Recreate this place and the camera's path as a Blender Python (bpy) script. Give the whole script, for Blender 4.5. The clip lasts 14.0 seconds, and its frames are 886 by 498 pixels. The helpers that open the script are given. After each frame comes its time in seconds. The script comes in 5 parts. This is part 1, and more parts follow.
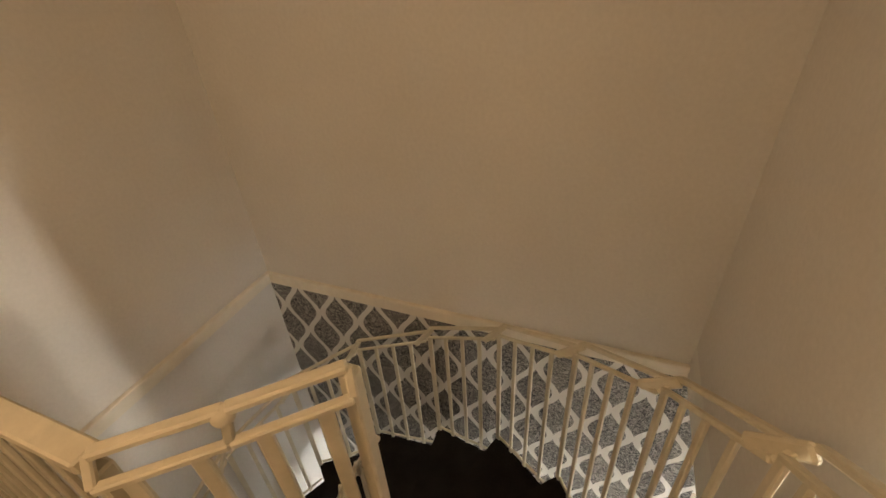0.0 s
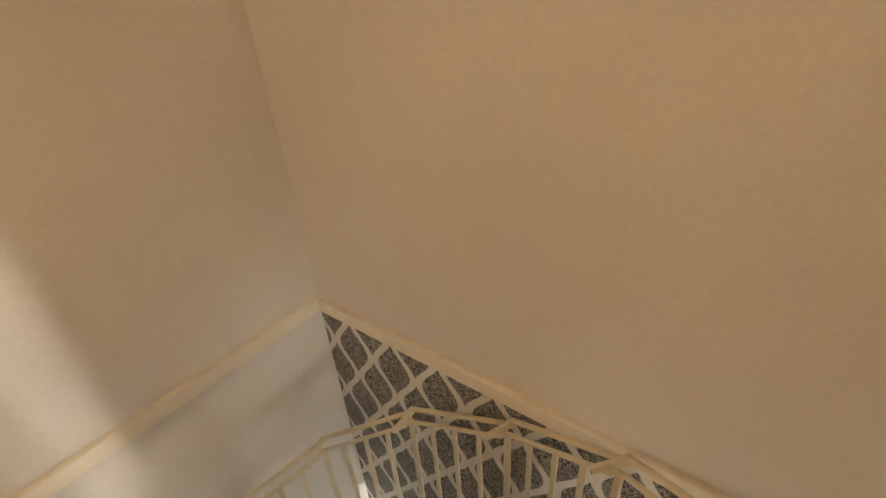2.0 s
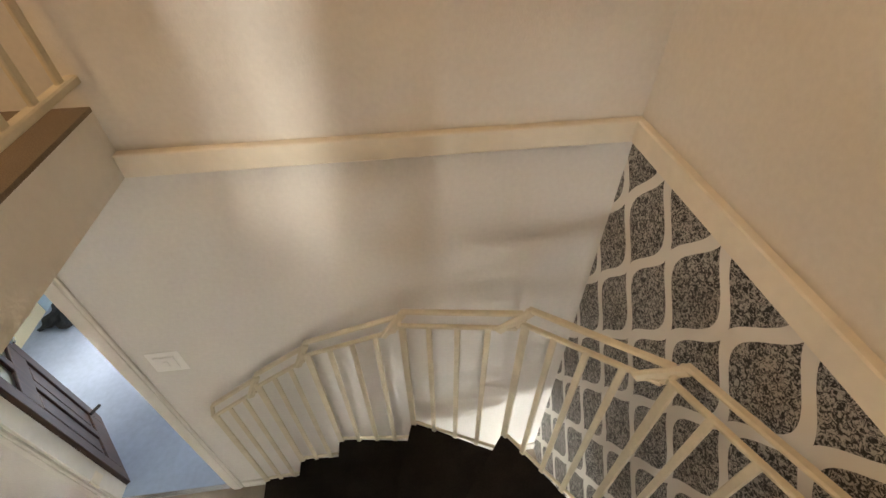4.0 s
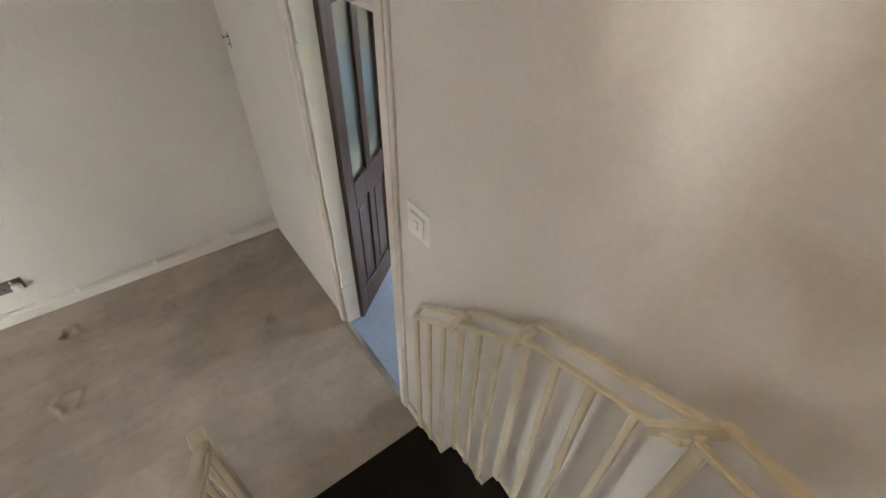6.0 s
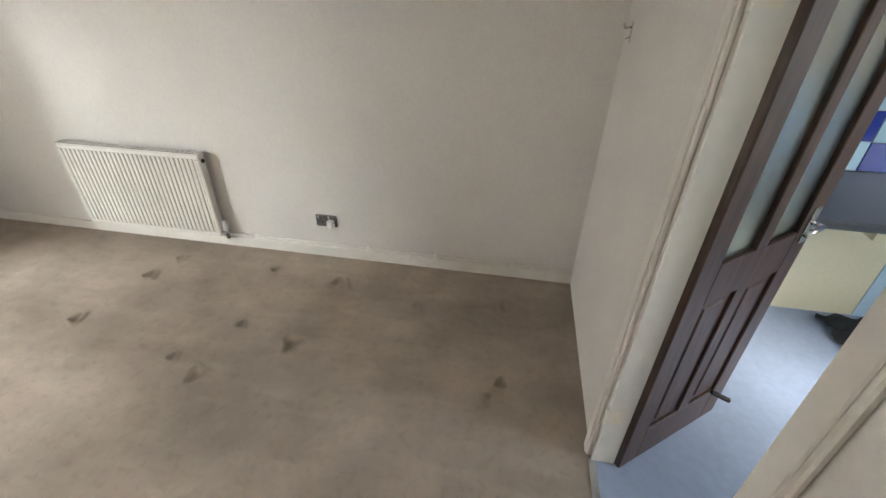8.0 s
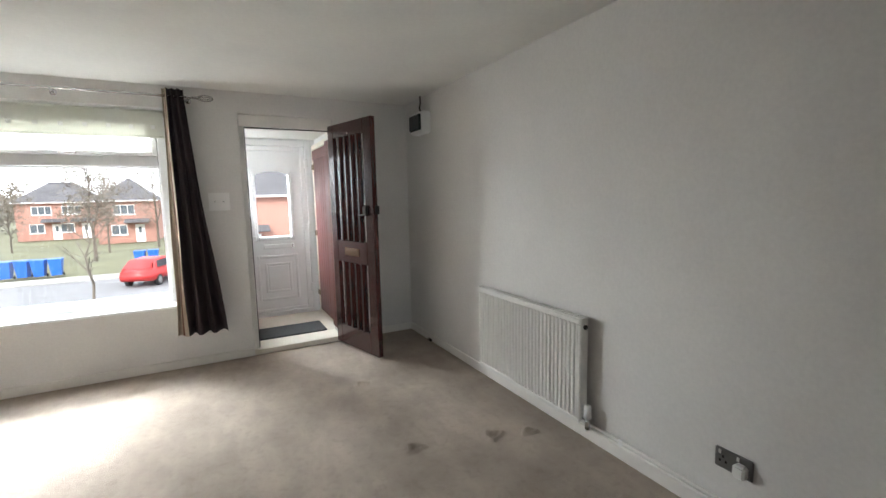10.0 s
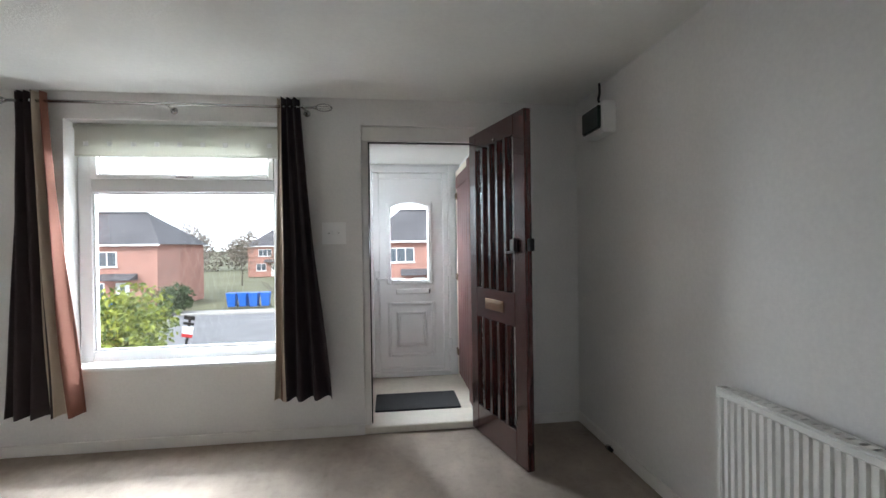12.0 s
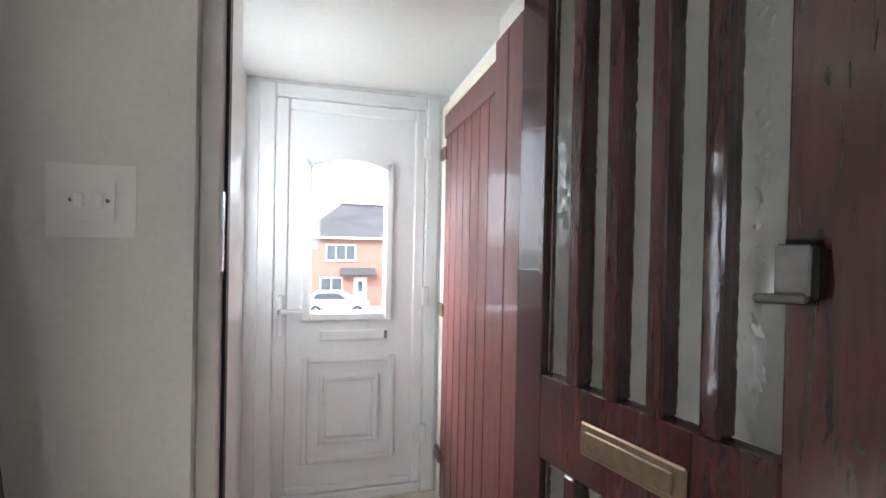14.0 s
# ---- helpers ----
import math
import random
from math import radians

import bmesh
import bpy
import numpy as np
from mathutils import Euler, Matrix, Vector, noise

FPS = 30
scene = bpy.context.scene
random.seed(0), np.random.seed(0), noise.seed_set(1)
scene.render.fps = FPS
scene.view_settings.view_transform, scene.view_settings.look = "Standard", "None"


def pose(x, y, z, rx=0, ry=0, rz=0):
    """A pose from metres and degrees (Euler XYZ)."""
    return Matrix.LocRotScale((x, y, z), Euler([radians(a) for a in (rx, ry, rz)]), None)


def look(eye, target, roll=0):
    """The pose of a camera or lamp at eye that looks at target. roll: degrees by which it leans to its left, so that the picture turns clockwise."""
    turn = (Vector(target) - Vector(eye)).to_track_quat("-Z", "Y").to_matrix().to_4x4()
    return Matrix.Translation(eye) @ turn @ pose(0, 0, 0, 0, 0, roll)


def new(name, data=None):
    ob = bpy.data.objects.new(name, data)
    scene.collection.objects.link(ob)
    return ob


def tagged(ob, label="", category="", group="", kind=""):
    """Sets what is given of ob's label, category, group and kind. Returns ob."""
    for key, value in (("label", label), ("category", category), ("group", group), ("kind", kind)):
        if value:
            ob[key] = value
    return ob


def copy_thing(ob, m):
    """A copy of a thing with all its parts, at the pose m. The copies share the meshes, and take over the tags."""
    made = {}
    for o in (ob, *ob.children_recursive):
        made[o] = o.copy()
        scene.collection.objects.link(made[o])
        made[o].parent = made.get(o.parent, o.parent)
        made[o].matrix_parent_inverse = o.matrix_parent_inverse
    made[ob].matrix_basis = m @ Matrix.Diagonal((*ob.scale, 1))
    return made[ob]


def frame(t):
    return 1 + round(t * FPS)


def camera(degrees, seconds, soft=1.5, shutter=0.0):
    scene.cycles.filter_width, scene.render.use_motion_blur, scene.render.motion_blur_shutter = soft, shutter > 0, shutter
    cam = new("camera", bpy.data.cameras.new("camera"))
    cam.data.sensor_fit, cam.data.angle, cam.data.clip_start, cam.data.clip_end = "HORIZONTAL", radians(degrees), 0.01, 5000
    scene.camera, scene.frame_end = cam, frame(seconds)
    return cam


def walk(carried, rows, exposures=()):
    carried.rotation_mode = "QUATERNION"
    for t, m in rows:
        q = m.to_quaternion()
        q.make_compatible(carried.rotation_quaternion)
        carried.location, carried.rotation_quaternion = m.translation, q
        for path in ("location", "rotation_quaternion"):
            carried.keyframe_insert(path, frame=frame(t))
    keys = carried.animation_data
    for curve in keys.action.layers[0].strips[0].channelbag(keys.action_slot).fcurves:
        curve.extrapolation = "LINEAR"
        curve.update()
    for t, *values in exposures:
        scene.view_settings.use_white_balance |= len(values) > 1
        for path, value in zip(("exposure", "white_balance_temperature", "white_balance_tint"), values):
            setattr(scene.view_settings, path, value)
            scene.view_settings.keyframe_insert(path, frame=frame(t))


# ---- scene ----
cam = camera(90.6, 14.0)
PATH = [
    (0, (1.625, 1.903, 3.95), (0.097, 1.245, 2.84), -3.6),
    (0.5, (1.451, 1.826, 3.882), (-0.039, 1.124, 2.748), -3.4),
    (1, (1.313, 1.803, 3.87), (-0.142, 1.062, 2.715), -4.5),
    (1.5, (1.163, 1.72, 3.788), (-0.333, 0.935, 2.717), -4.1),
    (2, (1.019, 1.622, 3.663), (-0.333, 0.558, 2.644), -3.9),
    (2.5, (0.843, 1.582, 3.314), (-0.209, 0.225, 2.287), 1.2),
    (2.7, (0.781, 1.499, 3.263), (-0.142, 0.133, 2.13), 1.4),
    (3, (0.737, 1.446, 3.113), (0.073, 0.006, 1.895), -1.2),
    (3.2, (0.742, 1.397, 3.079), (0.192, -0.039, 1.8), -0.2),
    (5.3, (0.745, 0.815, 2.587), (1.471, -0.42, 1.191), -1.7),
    (5.5, (0.738, 0.788, 2.487), (1.652, -0.401, 1.165), 1.3),
    (6, (0.788, 0.656, 2.327), (1.967, -0.267, 1.002), 2.0),
    (6.5, (0.939, 0.622, 2.208), (2.319, 0.063, 0.873), 2.2),
    (7, (1.083, 0.515, 2.036), (2.586, 0.311, 0.733), 1.7),
    (7.5, (1.259, 0.491, 1.882), (2.836, 0.509, 0.651), -0.2),
    (8, (1.465, 0.465, 1.751), (3.117, 0.73, 0.656), 1.2),
    (8.5, (1.666, 0.462, 1.594), (3.355, 1.014, 0.678), -0.6),
    (9, (1.813, 0.568, 1.425), (3.424, 1.533, 0.734), -1.4),
    (9.2, (1.837, 0.604, 1.418), (3.339, 1.784, 0.828), -1.3),
    (11.3, (2.467, 1.229, 1.261), (2.748, 3.209, 1.231), -0.4),
    (11.5, (2.478, 1.386, 1.246), (2.743, 3.369, 1.226), -0.1),
    (12, (2.505, 1.846, 1.284), (2.75, 3.83, 1.273), -0.8),
    (12.5, (2.579, 2.342, 1.279), (2.822, 4.327, 1.28), -1.1),
    (13, (2.59, 2.845, 1.288), (2.853, 4.828, 1.287), -1.4),
    (13.5, (2.532, 3.35, 1.327), (2.964, 5.302, 1.298), -1.7),
    (14, (2.607, 3.854, 1.308), (3.11, 5.79, 1.293), 1.2),
]
walk(cam, [(t, look(eye, target, roll)) for t, eye, target, roll in PATH],
     [(0, 1.8, 7350, 10), (1.5, 2.1, 7700, 10), (3.2, 2.4, 7400, 10), (5.3, 2.5, 6900, 10), (6.5, 2.2, 6750, 10), (8.5, 2.3, 6650, 10), (9.2, 1.95, 6500, 10), (11.3, 1.0, 6100, 10), (13, 0.95, 5950, 10), (14, 1.6, 6050, 10)])

# ---------------------------------------------------------------- world, sun, large lights
world = bpy.data.worlds.new("sky")
scene.world = world
world.use_nodes = True
wn, wl = world.node_tree.nodes, world.node_tree.links
sky_tex = wn.new("ShaderNodeTexSky")
sky_tex.sky_type = "NISHITA"
sky_tex.sun_disc = False
sky_tex.sun_elevation = radians(35)
sky_tex.sun_rotation = radians(-146)
sky_tex.dust_density = 3.0
sky_tex.air_density = 1.0
cloud = wn.new("ShaderNodeMix")           # thin white overcast over the whole sky
cloud.data_type = "RGBA"
cloud.inputs[0].default_value = 0.7
cloud.inputs[7].default_value = (13.0, 13.3, 13.6, 1)
wl.new(sky_tex.outputs[0], cloud.inputs[6])
wl.new(cloud.outputs[2], wn["Background"].inputs[0])
wn["Background"].inputs[1].default_value = 0.15

sun = new("sun", bpy.data.lights.new("sun", "SUN"))
sun.data.energy, sun.data.angle, sun.data.color = 1.5, radians(14), (1.0, 0.96, 0.9)
sun.matrix_world = look((-8, -12, 10), (0, 0, 0))


def area(name, energy, size, eye, target, color=(1, 1, 1)):
    lamp = new(name, bpy.data.lights.new(name, "AREA"))
    lamp.data.shape, lamp.data.size, lamp.data.size_y = "RECTANGLE", size[0], size[1]
    lamp.data.energy, lamp.data.color = energy, color
    lamp.matrix_world = look(eye, target)
    return lamp


# lamps added outside the window, out of view, standing in for skylight
area("window_fill", 290, (3.4, 1.2), (1.14, 7.7, 3.75), (1.14, 4.0, 1.2), (0.93, 0.97, 1.0))
area("window_fill_west", 30, (0.30, 1.0), (-0.56, 6.3, 1.95), (3.4, 1.6, 0.2), (0.93, 0.97, 1.0))
area("window_fill_east", 112, (0.32, 1.0), (1.93, 6.4, 2.1), (0.9, 1.5, 0.2), (0.93, 0.97, 1.0))
# lamp added at the unseen porch side opening to brighten the porch
area("porch_fill", 0.5, (0.45, 0.75), (2.19, 5.60, 1.52), (3.3, 5.5, 1.0), (0.96, 0.98, 1.0))
# added bluish lamp, at a kitchen opening that is never seen
area("kitchen_fill", 6.5, (0.9, 0.9), (1.9, -2.86, 1.6), (2.3, 0, 0.8), (0.66, 0.78, 1.0))
# lamp added out of view to throw the streak on the stair wall
area("streak_lamp", 24, (0.2, 0.6), (1.25, 4.85, 3.1), (1.14, 2.4, 3.1), (1.0, 0.97, 0.92))
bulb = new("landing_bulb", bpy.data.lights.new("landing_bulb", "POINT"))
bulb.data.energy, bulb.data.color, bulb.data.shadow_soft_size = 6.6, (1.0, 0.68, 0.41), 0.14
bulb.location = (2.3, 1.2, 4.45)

# ---------------------------------------------------------------- materials


def mat(name, color, rough=0.6, metal=0.0, grain=0.0, scale=40.0, bump=0.0, bump_scale=120.0, stain=0.0, stain_scale=2.5, spec=0.5, coat=0.0):
    """A painted or plain surface with fine grain, broad stains and relief, in metres."""
    m = bpy.data.materials.new(name)
    m.use_nodes = True
    n, l = m.node_tree.nodes, m.node_tree.links
    b = n["Principled BSDF"]
    b.inputs["Base Color"].default_value = (*color, 1)
    b.inputs["Roughness"].default_value = rough
    b.inputs["Metallic"].default_value = metal
    b.inputs["Specular IOR Level"].default_value = spec
    b.inputs["Coat Weight"].default_value = coat
    tc = n.new("ShaderNodeTexCoord")
    last = None
    for amount, sc, detail in ((grain, scale, 4), (stain, stain_scale, 6)):
        if amount:
            t = n.new("ShaderNodeTexNoise")
            t.inputs["Scale"].default_value, t.inputs["Detail"].default_value = sc, detail
            l.new(tc.outputs["Object"], t.inputs["Vector"])
            r = n.new("ShaderNodeMapRange")
            r.inputs[1].default_value, r.inputs[2].default_value = 0.3, 0.7
            r.inputs[3].default_value, r.inputs[4].default_value = 1 - amount, 1 + amount
            l.new(t.outputs["Fac"], r.inputs[0])
            mix = n.new("ShaderNodeMix")
            mix.data_type, mix.blend_type = "RGBA", "MULTIPLY"
            mix.inputs[0].default_value = 1
            if last is None:
                mix.inputs[6].default_value = (*color, 1)
            else:
                l.new(last, mix.inputs[6])
            l.new(r.outputs[0], mix.inputs[7])
            last = mix.outputs[2]
    if last is not None:
        l.new(last, b.inputs["Base Color"])
    if bump:
        t = n.new("ShaderNodeTexNoise")
        t.inputs["Scale"].default_value, t.inputs["Detail"].default_value = bump_scale, 5
        l.new(tc.outputs["Object"], t.inputs["Vector"])
        bp = n.new("ShaderNodeBump")
        bp.inputs["Strength"].default_value, bp.inputs["Distance"].default_value = bump, 0.01
        l.new(t.outputs["Fac"], bp.inputs["Height"])
        l.new(bp.outputs[0], b.inputs["Normal"])
    return m


def wood(name, dark, light, rough=0.35, coat=0.3):
    m = mat(name, dark, rough, coat=coat)
    n, l = m.node_tree.nodes, m.node_tree.links
    b = n["Principled BSDF"]
    tc = n.new("ShaderNodeTexCoord")
    mp = n.new("ShaderNodeMapping")
    mp.inputs["Scale"].default_value = (14, 14, 1.4)
    l.new(tc.outputs["Object"], mp.inputs["Vector"])
    t = n.new("ShaderNodeTexNoise")
    t.inputs["Scale"].default_value, t.inputs["Detail"].default_value, t.inputs["Distortion"].default_value = 3.0, 8, 1.2
    l.new(mp.outputs[0], t.inputs["Vector"])
    r = n.new("ShaderNodeValToRGB")
    r.color_ramp.elements[0].position, r.color_ramp.elements[1].position = 0.35, 0.7
    r.color_ramp.elements[0].color, r.color_ramp.elements[1].color = (*dark, 1), (*light, 1)
    l.new(t.outputs["Fac"], r.inputs[0])
    l.new(r.outputs[0], b.inputs["Base Color"])
    bp = n.new("ShaderNodeBump")
    bp.inputs["Strength"].default_value, bp.inputs["Distance"].default_value = 0.15, 0.003
    l.new(t.outputs["Fac"], bp.inputs["Height"])
    l.new(bp.outputs[0], b.inputs["Normal"])
    return m


def glass(name, rough=0.0, color=(0.95, 0.97, 0.97), bump=0.0, bump_scale=30):
    m = bpy.data.materials.new(name)
    m.use_nodes = True
    n, l = m.node_tree.nodes, m.node_tree.links
    b = n["Principled BSDF"]
    b.inputs["Base Color"].default_value = (*color, 1)
    b.inputs["Roughness"].default_value = rough
    b.inputs["Transmission Weight"].default_value = 1
    b.inputs["IOR"].default_value = 1.45
    if bump:
        tc = n.new("ShaderNodeTexCoord")
        t = n.new("ShaderNodeTexNoise")
        t.inputs["Scale"].default_value, t.inputs["Detail"].default_value = bump_scale, 2
        l.new(tc.outputs["Object"], t.inputs["Vector"])
        bp = n.new("ShaderNodeBump")
        bp.inputs["Strength"].default_value, bp.inputs["Distance"].default_value = bump, 0.01
        l.new(t.outputs["Fac"], bp.inputs["Height"])
        l.new(bp.outputs[0], b.inputs["Normal"])
    return m


def wallpaper_material():
    """White ogee trellis over charcoal speckled ovals; one repeat is 0.272 m wide and 0.375 m high."""
    m = mat("ogee_wallpaper", (0.5, 0.5, 0.5), 0.55)
    n, l = m.node_tree.nodes, m.node_tree.links
    b = n["Principled BSDF"]

    def math_node(op, a, c=None, d=None):
        k = n.new("ShaderNodeMath")
        k.operation = op
        for i, v in enumerate((a, c, d)):
            if v is None:
                continue
            if isinstance(v, (int, float)):
                k.inputs[i].default_value = v
            else:
                l.new(v, k.inputs[i])
        return k.outputs[0]

    tc = n.new("ShaderNodeTexCoord")
    sep = n.new("ShaderNodeSeparateXYZ")
    l.new(tc.outputs["Object"], sep.inputs[0])
    y, z = sep.outputs["Y"], sep.outputs["Z"]
    half, rep_z, sway = 0.136, 0.375, 0.0505
    wave = math_node("MULTIPLY", math_node("COSINE", math_node("MULTIPLY", math_node("SUBTRACT", z, WP_Z), 2 * math.pi / rep_z)), sway)
    y0 = math_node("SUBTRACT", y, WP_Y)
    even = math_node("ABSOLUTE", math_node("WRAP", math_node("SUBTRACT", y0, wave), half, -half))
    odd = math_node("ABSOLUTE", math_node("WRAP", math_node("SUBTRACT", math_node("ADD", y0, wave), half), half, -half))
    near = math_node("MINIMUM", even, odd)
    line = math_node("LESS_THAN", near, 0.0205)
    sp = n.new("ShaderNodeTexNoise")
    sp.inputs["Scale"].default_value, sp.inputs["Detail"].default_value, sp.inputs["Roughness"].default_value = 85, 3, 0.7
    l.new(tc.outputs["Object"], sp.inputs["Vector"])
    ramp = n.new("ShaderNodeValToRGB")
    sp.inputs["Distortion"].default_value = 1.5
    ramp.color_ramp.elements[0].position, ramp.color_ramp.elements[1].position = 0.46, 0.56
    ramp.color_ramp.elements[0].color, ramp.color_ramp.elements[1].color = (0.012, 0.012, 0.014, 1), (0.42, 0.40, 0.38, 1)
    l.new(sp.outputs["Fac"], ramp.inputs[0])
    mix = n.new("ShaderNodeMix")
    mix.data_type = "RGBA"
    l.new(line, mix.inputs[0])
    l.new(ramp.outputs[0], mix.inputs[6])
    mix.inputs[7].default_value = (0.74, 0.72, 0.68, 1)
    l.new(mix.outputs[2], b.inputs["Base Color"])
    bp = n.new("ShaderNodeBump")
    bp.inputs["Strength"].default_value, bp.inputs["Distance"].default_value = 0.25, 0.004
    l.new(near, bp.inputs["Height"])
    return m


WP_Y, WP_Z = 0.135, 2.305
M_WALL = mat("wall_emulsion", (0.74, 0.72, 0.69), 0.75, grain=0.03, scale=60, bump=0.12, bump_scale=160, stain=0.05, stain_scale=1.2)
M_CREAM = mat("cream_emulsion", (0.72, 0.66, 0.47), 0.7, grain=0.03, scale=60, bump=0.12, bump_scale=160, stain=0.05, stain_scale=1.2)
M_CEIL = mat("ceiling_paint", (0.80, 0.79, 0.75), 0.85, grain=0.02, bump=0.2, bump_scale=90, stain=0.05, stain_scale=1.5)
M_GLOSS = mat("gloss_white_paint", (0.79, 0.765, 0.72), 0.28, grain=0.02, scale=30, bump=0.05, bump_scale=40, stain=0.06, stain_scale=4)
M_TRIM = mat("cream_gloss_trim", (0.80, 0.745, 0.64), 0.4, grain=0.03, scale=30, bump=0.08, bump_scale=40, stain=0.06, stain_scale=3)
M_RAIL = mat("cream_painted_metal", (0.64, 0.58, 0.45), 0.4, grain=0.04, scale=50, bump=0.06, bump_scale=50, stain=0.10, stain_scale=6)
M_TREAD = mat("dark_tread_carpet", (0.018, 0.014, 0.012), 0.95, grain=0.35, scale=260, bump=0.5, bump_scale=400, stain=0.25, stain_scale=8, spec=0.1)
M_CARPET = mat("beige_carpet", (0.42, 0.355, 0.295), 0.97, grain=0.16, scale=330, bump=0.6, bump_scale=420, stain=0.17, stain_scale=2.2, spec=0.1)
cn, cl = M_CARPET.node_tree.nodes, M_CARPET.node_tree.links
cb = cn["Principled BSDF"]
pile_from = cb.inputs["Base Color"].links[0].from_socket
pile_tc = cn.new("ShaderNodeTexCoord")
for scl, size, lo_, hi_, low, high in (((1.0, 0.35, 1), 9.0, 0.42, 0.62, 0.95, 1.04), ((1, 1, 1), 26.0, 0.52, 0.68, 1.0, 0.90), ((1, 1, 1), 1.1, 0.45, 0.65, 1.05, 0.90)):
    pmap = cn.new("ShaderNodeMapping")                 # brushed pile, small soiled flecks, broad trodden areas
    pmap.inputs["Scale"].default_value, pmap.inputs["Rotation"].default_value = scl, (0, 0, 0.6)
    cl.new(pile_tc.outputs["Object"], pmap.inputs["Vector"])
    pt = cn.new("ShaderNodeTexNoise")
    pt.inputs["Scale"].default_value, pt.inputs["Detail"].default_value, pt.inputs["Distortion"].default_value = size, 5, 0.6
    cl.new(pmap.outputs[0], pt.inputs["Vector"])
    pr = cn.new("ShaderNodeMapRange")
    pr.inputs[1].default_value, pr.inputs[2].default_value, pr.inputs[3].default_value, pr.inputs[4].default_value = lo_, hi_, low, high
    cl.new(pt.outputs["Fac"], pr.inputs[0])
    pm_ = cn.new("ShaderNodeMix")
    pm_.data_type, pm_.blend_type = "RGBA", "MULTIPLY"
    pm_.inputs[0].default_value = 1
    cl.new(pile_from, pm_.inputs[6])
    cl.new(pr.outputs[0], pm_.inputs[7])
    pile_from = pm_.outputs[2]
cl.new(pile_from, cb.inputs["Base Color"])
M_UPCARPET = mat("landing_carpet", (0.25, 0.2, 0.15), 0.97, grain=0.16, scale=330, bump=0.6, bump_scale=420, stain=0.15, stain_scale=3, spec=0.1)
M_VINYL = mat("blue_vinyl", (0.30, 0.37, 0.50), 0.45, grain=0.06, scale=25, bump=0.03, stain=0.08, stain_scale=3)
M_UPVC = mat("white_upvc", (0.80, 0.80, 0.79), 0.3, grain=0.01, stain=0.02, stain_scale=5)
M_RADI = mat("radiator_enamel", (0.76, 0.75, 0.71), 0.35, grain=0.02, stain=0.04, stain_scale=5)
M_MAHOG = wood("mahogany_stain", (0.037, 0.0105, 0.009), (0.066, 0.017, 0.014), 0.26, 0.5)
M_KDOOR = wood("brown_stained_wood", (0.026, 0.013, 0.009), (0.085, 0.042, 0.028), 0.45, 0.12)
M_RED = wood("red_stained_boards", (0.075, 0.017, 0.014), (0.135, 0.033, 0.026), 0.45, 0.3)
M_CHROME = mat("brushed_chrome", (0.62, 0.62, 0.62), 0.25, 1.0, grain=0.04, scale=80)
M_STEEL = mat("worn_steel", (0.17, 0.165, 0.16), 0.45, 0.9, grain=0.1, scale=60, stain=0.15, stain_scale=20)
M_BRASS = mat("aged_brass", (0.24, 0.18, 0.12), 0.42, 1.0, grain=0.12, scale=60)
M_IRON = mat("dark_iron", (0.03, 0.028, 0.026), 0.5, 0.8, grain=0.1)
M_PLASTIC = mat("white_plastic", (0.87, 0.86, 0.84), 0.35, grain=0.01, stain=0.02)
M_GREY = mat("grey_metal_plate", (0.20, 0.20, 0.20), 0.35, 0.7, grain=0.05)
M_BLACK = mat("black_rubber", (0.02, 0.02, 0.021), 0.8, grain=0.3, scale=200, bump=0.4, bump_scale=260)
M_CURT = mat("dark_brown_curtain", (0.034, 0.022, 0.024), 0.9, grain=0.15, scale=180, bump=0.2, bump_scale=300, stain=0.15)
M_CURTC = mat("cream_curtain_stripe", (0.52, 0.44, 0.34), 0.9, grain=0.06, scale=180, bump=0.2, bump_scale=300)
M_CURTR = mat("rust_curtain_stripe", (0.17, 0.065, 0.04), 0.9, grain=0.08, scale=180, bump=0.2, bump_scale=300)
M_BLIND = mat("cream_blind_fabric", (0.70, 0.70, 0.64), 0.8, grain=0.03, scale=200, bump=0.1, bump_scale=300)
bn, bl_ = M_BLIND.node_tree.nodes, M_BLIND.node_tree.links
tr_ = bn.new("ShaderNodeBsdfTranslucent")
tr_.inputs[0].default_value = (0.75, 0.75, 0.68, 1)
mx_ = bn.new("ShaderNodeMixShader")
mx_.inputs[0].default_value = 0.22
bl_.new(bn["Principled BSDF"].outputs[0], mx_.inputs[1])
bl_.new(tr_.outputs[0], mx_.inputs[2])
bl_.new(mx_.outputs[0], bn["Material Output"].inputs[0])
M_PORCHF = mat("cream_porch_vinyl", (0.66, 0.60, 0.50), 0.4, grain=0.05, scale=20, stain=0.06)
M_WORK = mat("dark_grey_worktop", (0.055, 0.06, 0.068), 0.35, grain=0.2, scale=180)
M_TILEB = mat("cobalt_tile", (0.018, 0.045, 0.30), 0.12, grain=0.05, scale=20)
M_TILEL = mat("pale_blue_tile", (0.40, 0.62, 0.74), 0.12, grain=0.04, scale=20)
M_PALEBLUE = mat("pale_blue_paint", (0.42, 0.58, 0.70), 0.6, grain=0.03, stain=0.06)
M_CLOTH = mat("dark_cloth", (0.05, 0.055, 0.06), 0.95, grain=0.2, scale=120, bump=0.3, bump_scale=200)
M_GROUT = mat("pale_grout", (0.55, 0.55, 0.54), 0.9)
M_TAN = wood("tan_cupboard", (0.24, 0.15, 0.09), (0.36, 0.24, 0.15), 0.45, 0.1)
M_GLASS = glass("clear_glass")
M_OBSC = glass("rippled_glass", 0.05, (0.93, 0.97, 0.95), 0.4, 26)
M_KGLASS = glass("frosted_green_glass", 0.28, (0.82, 0.92, 0.88), 0.05, 18)
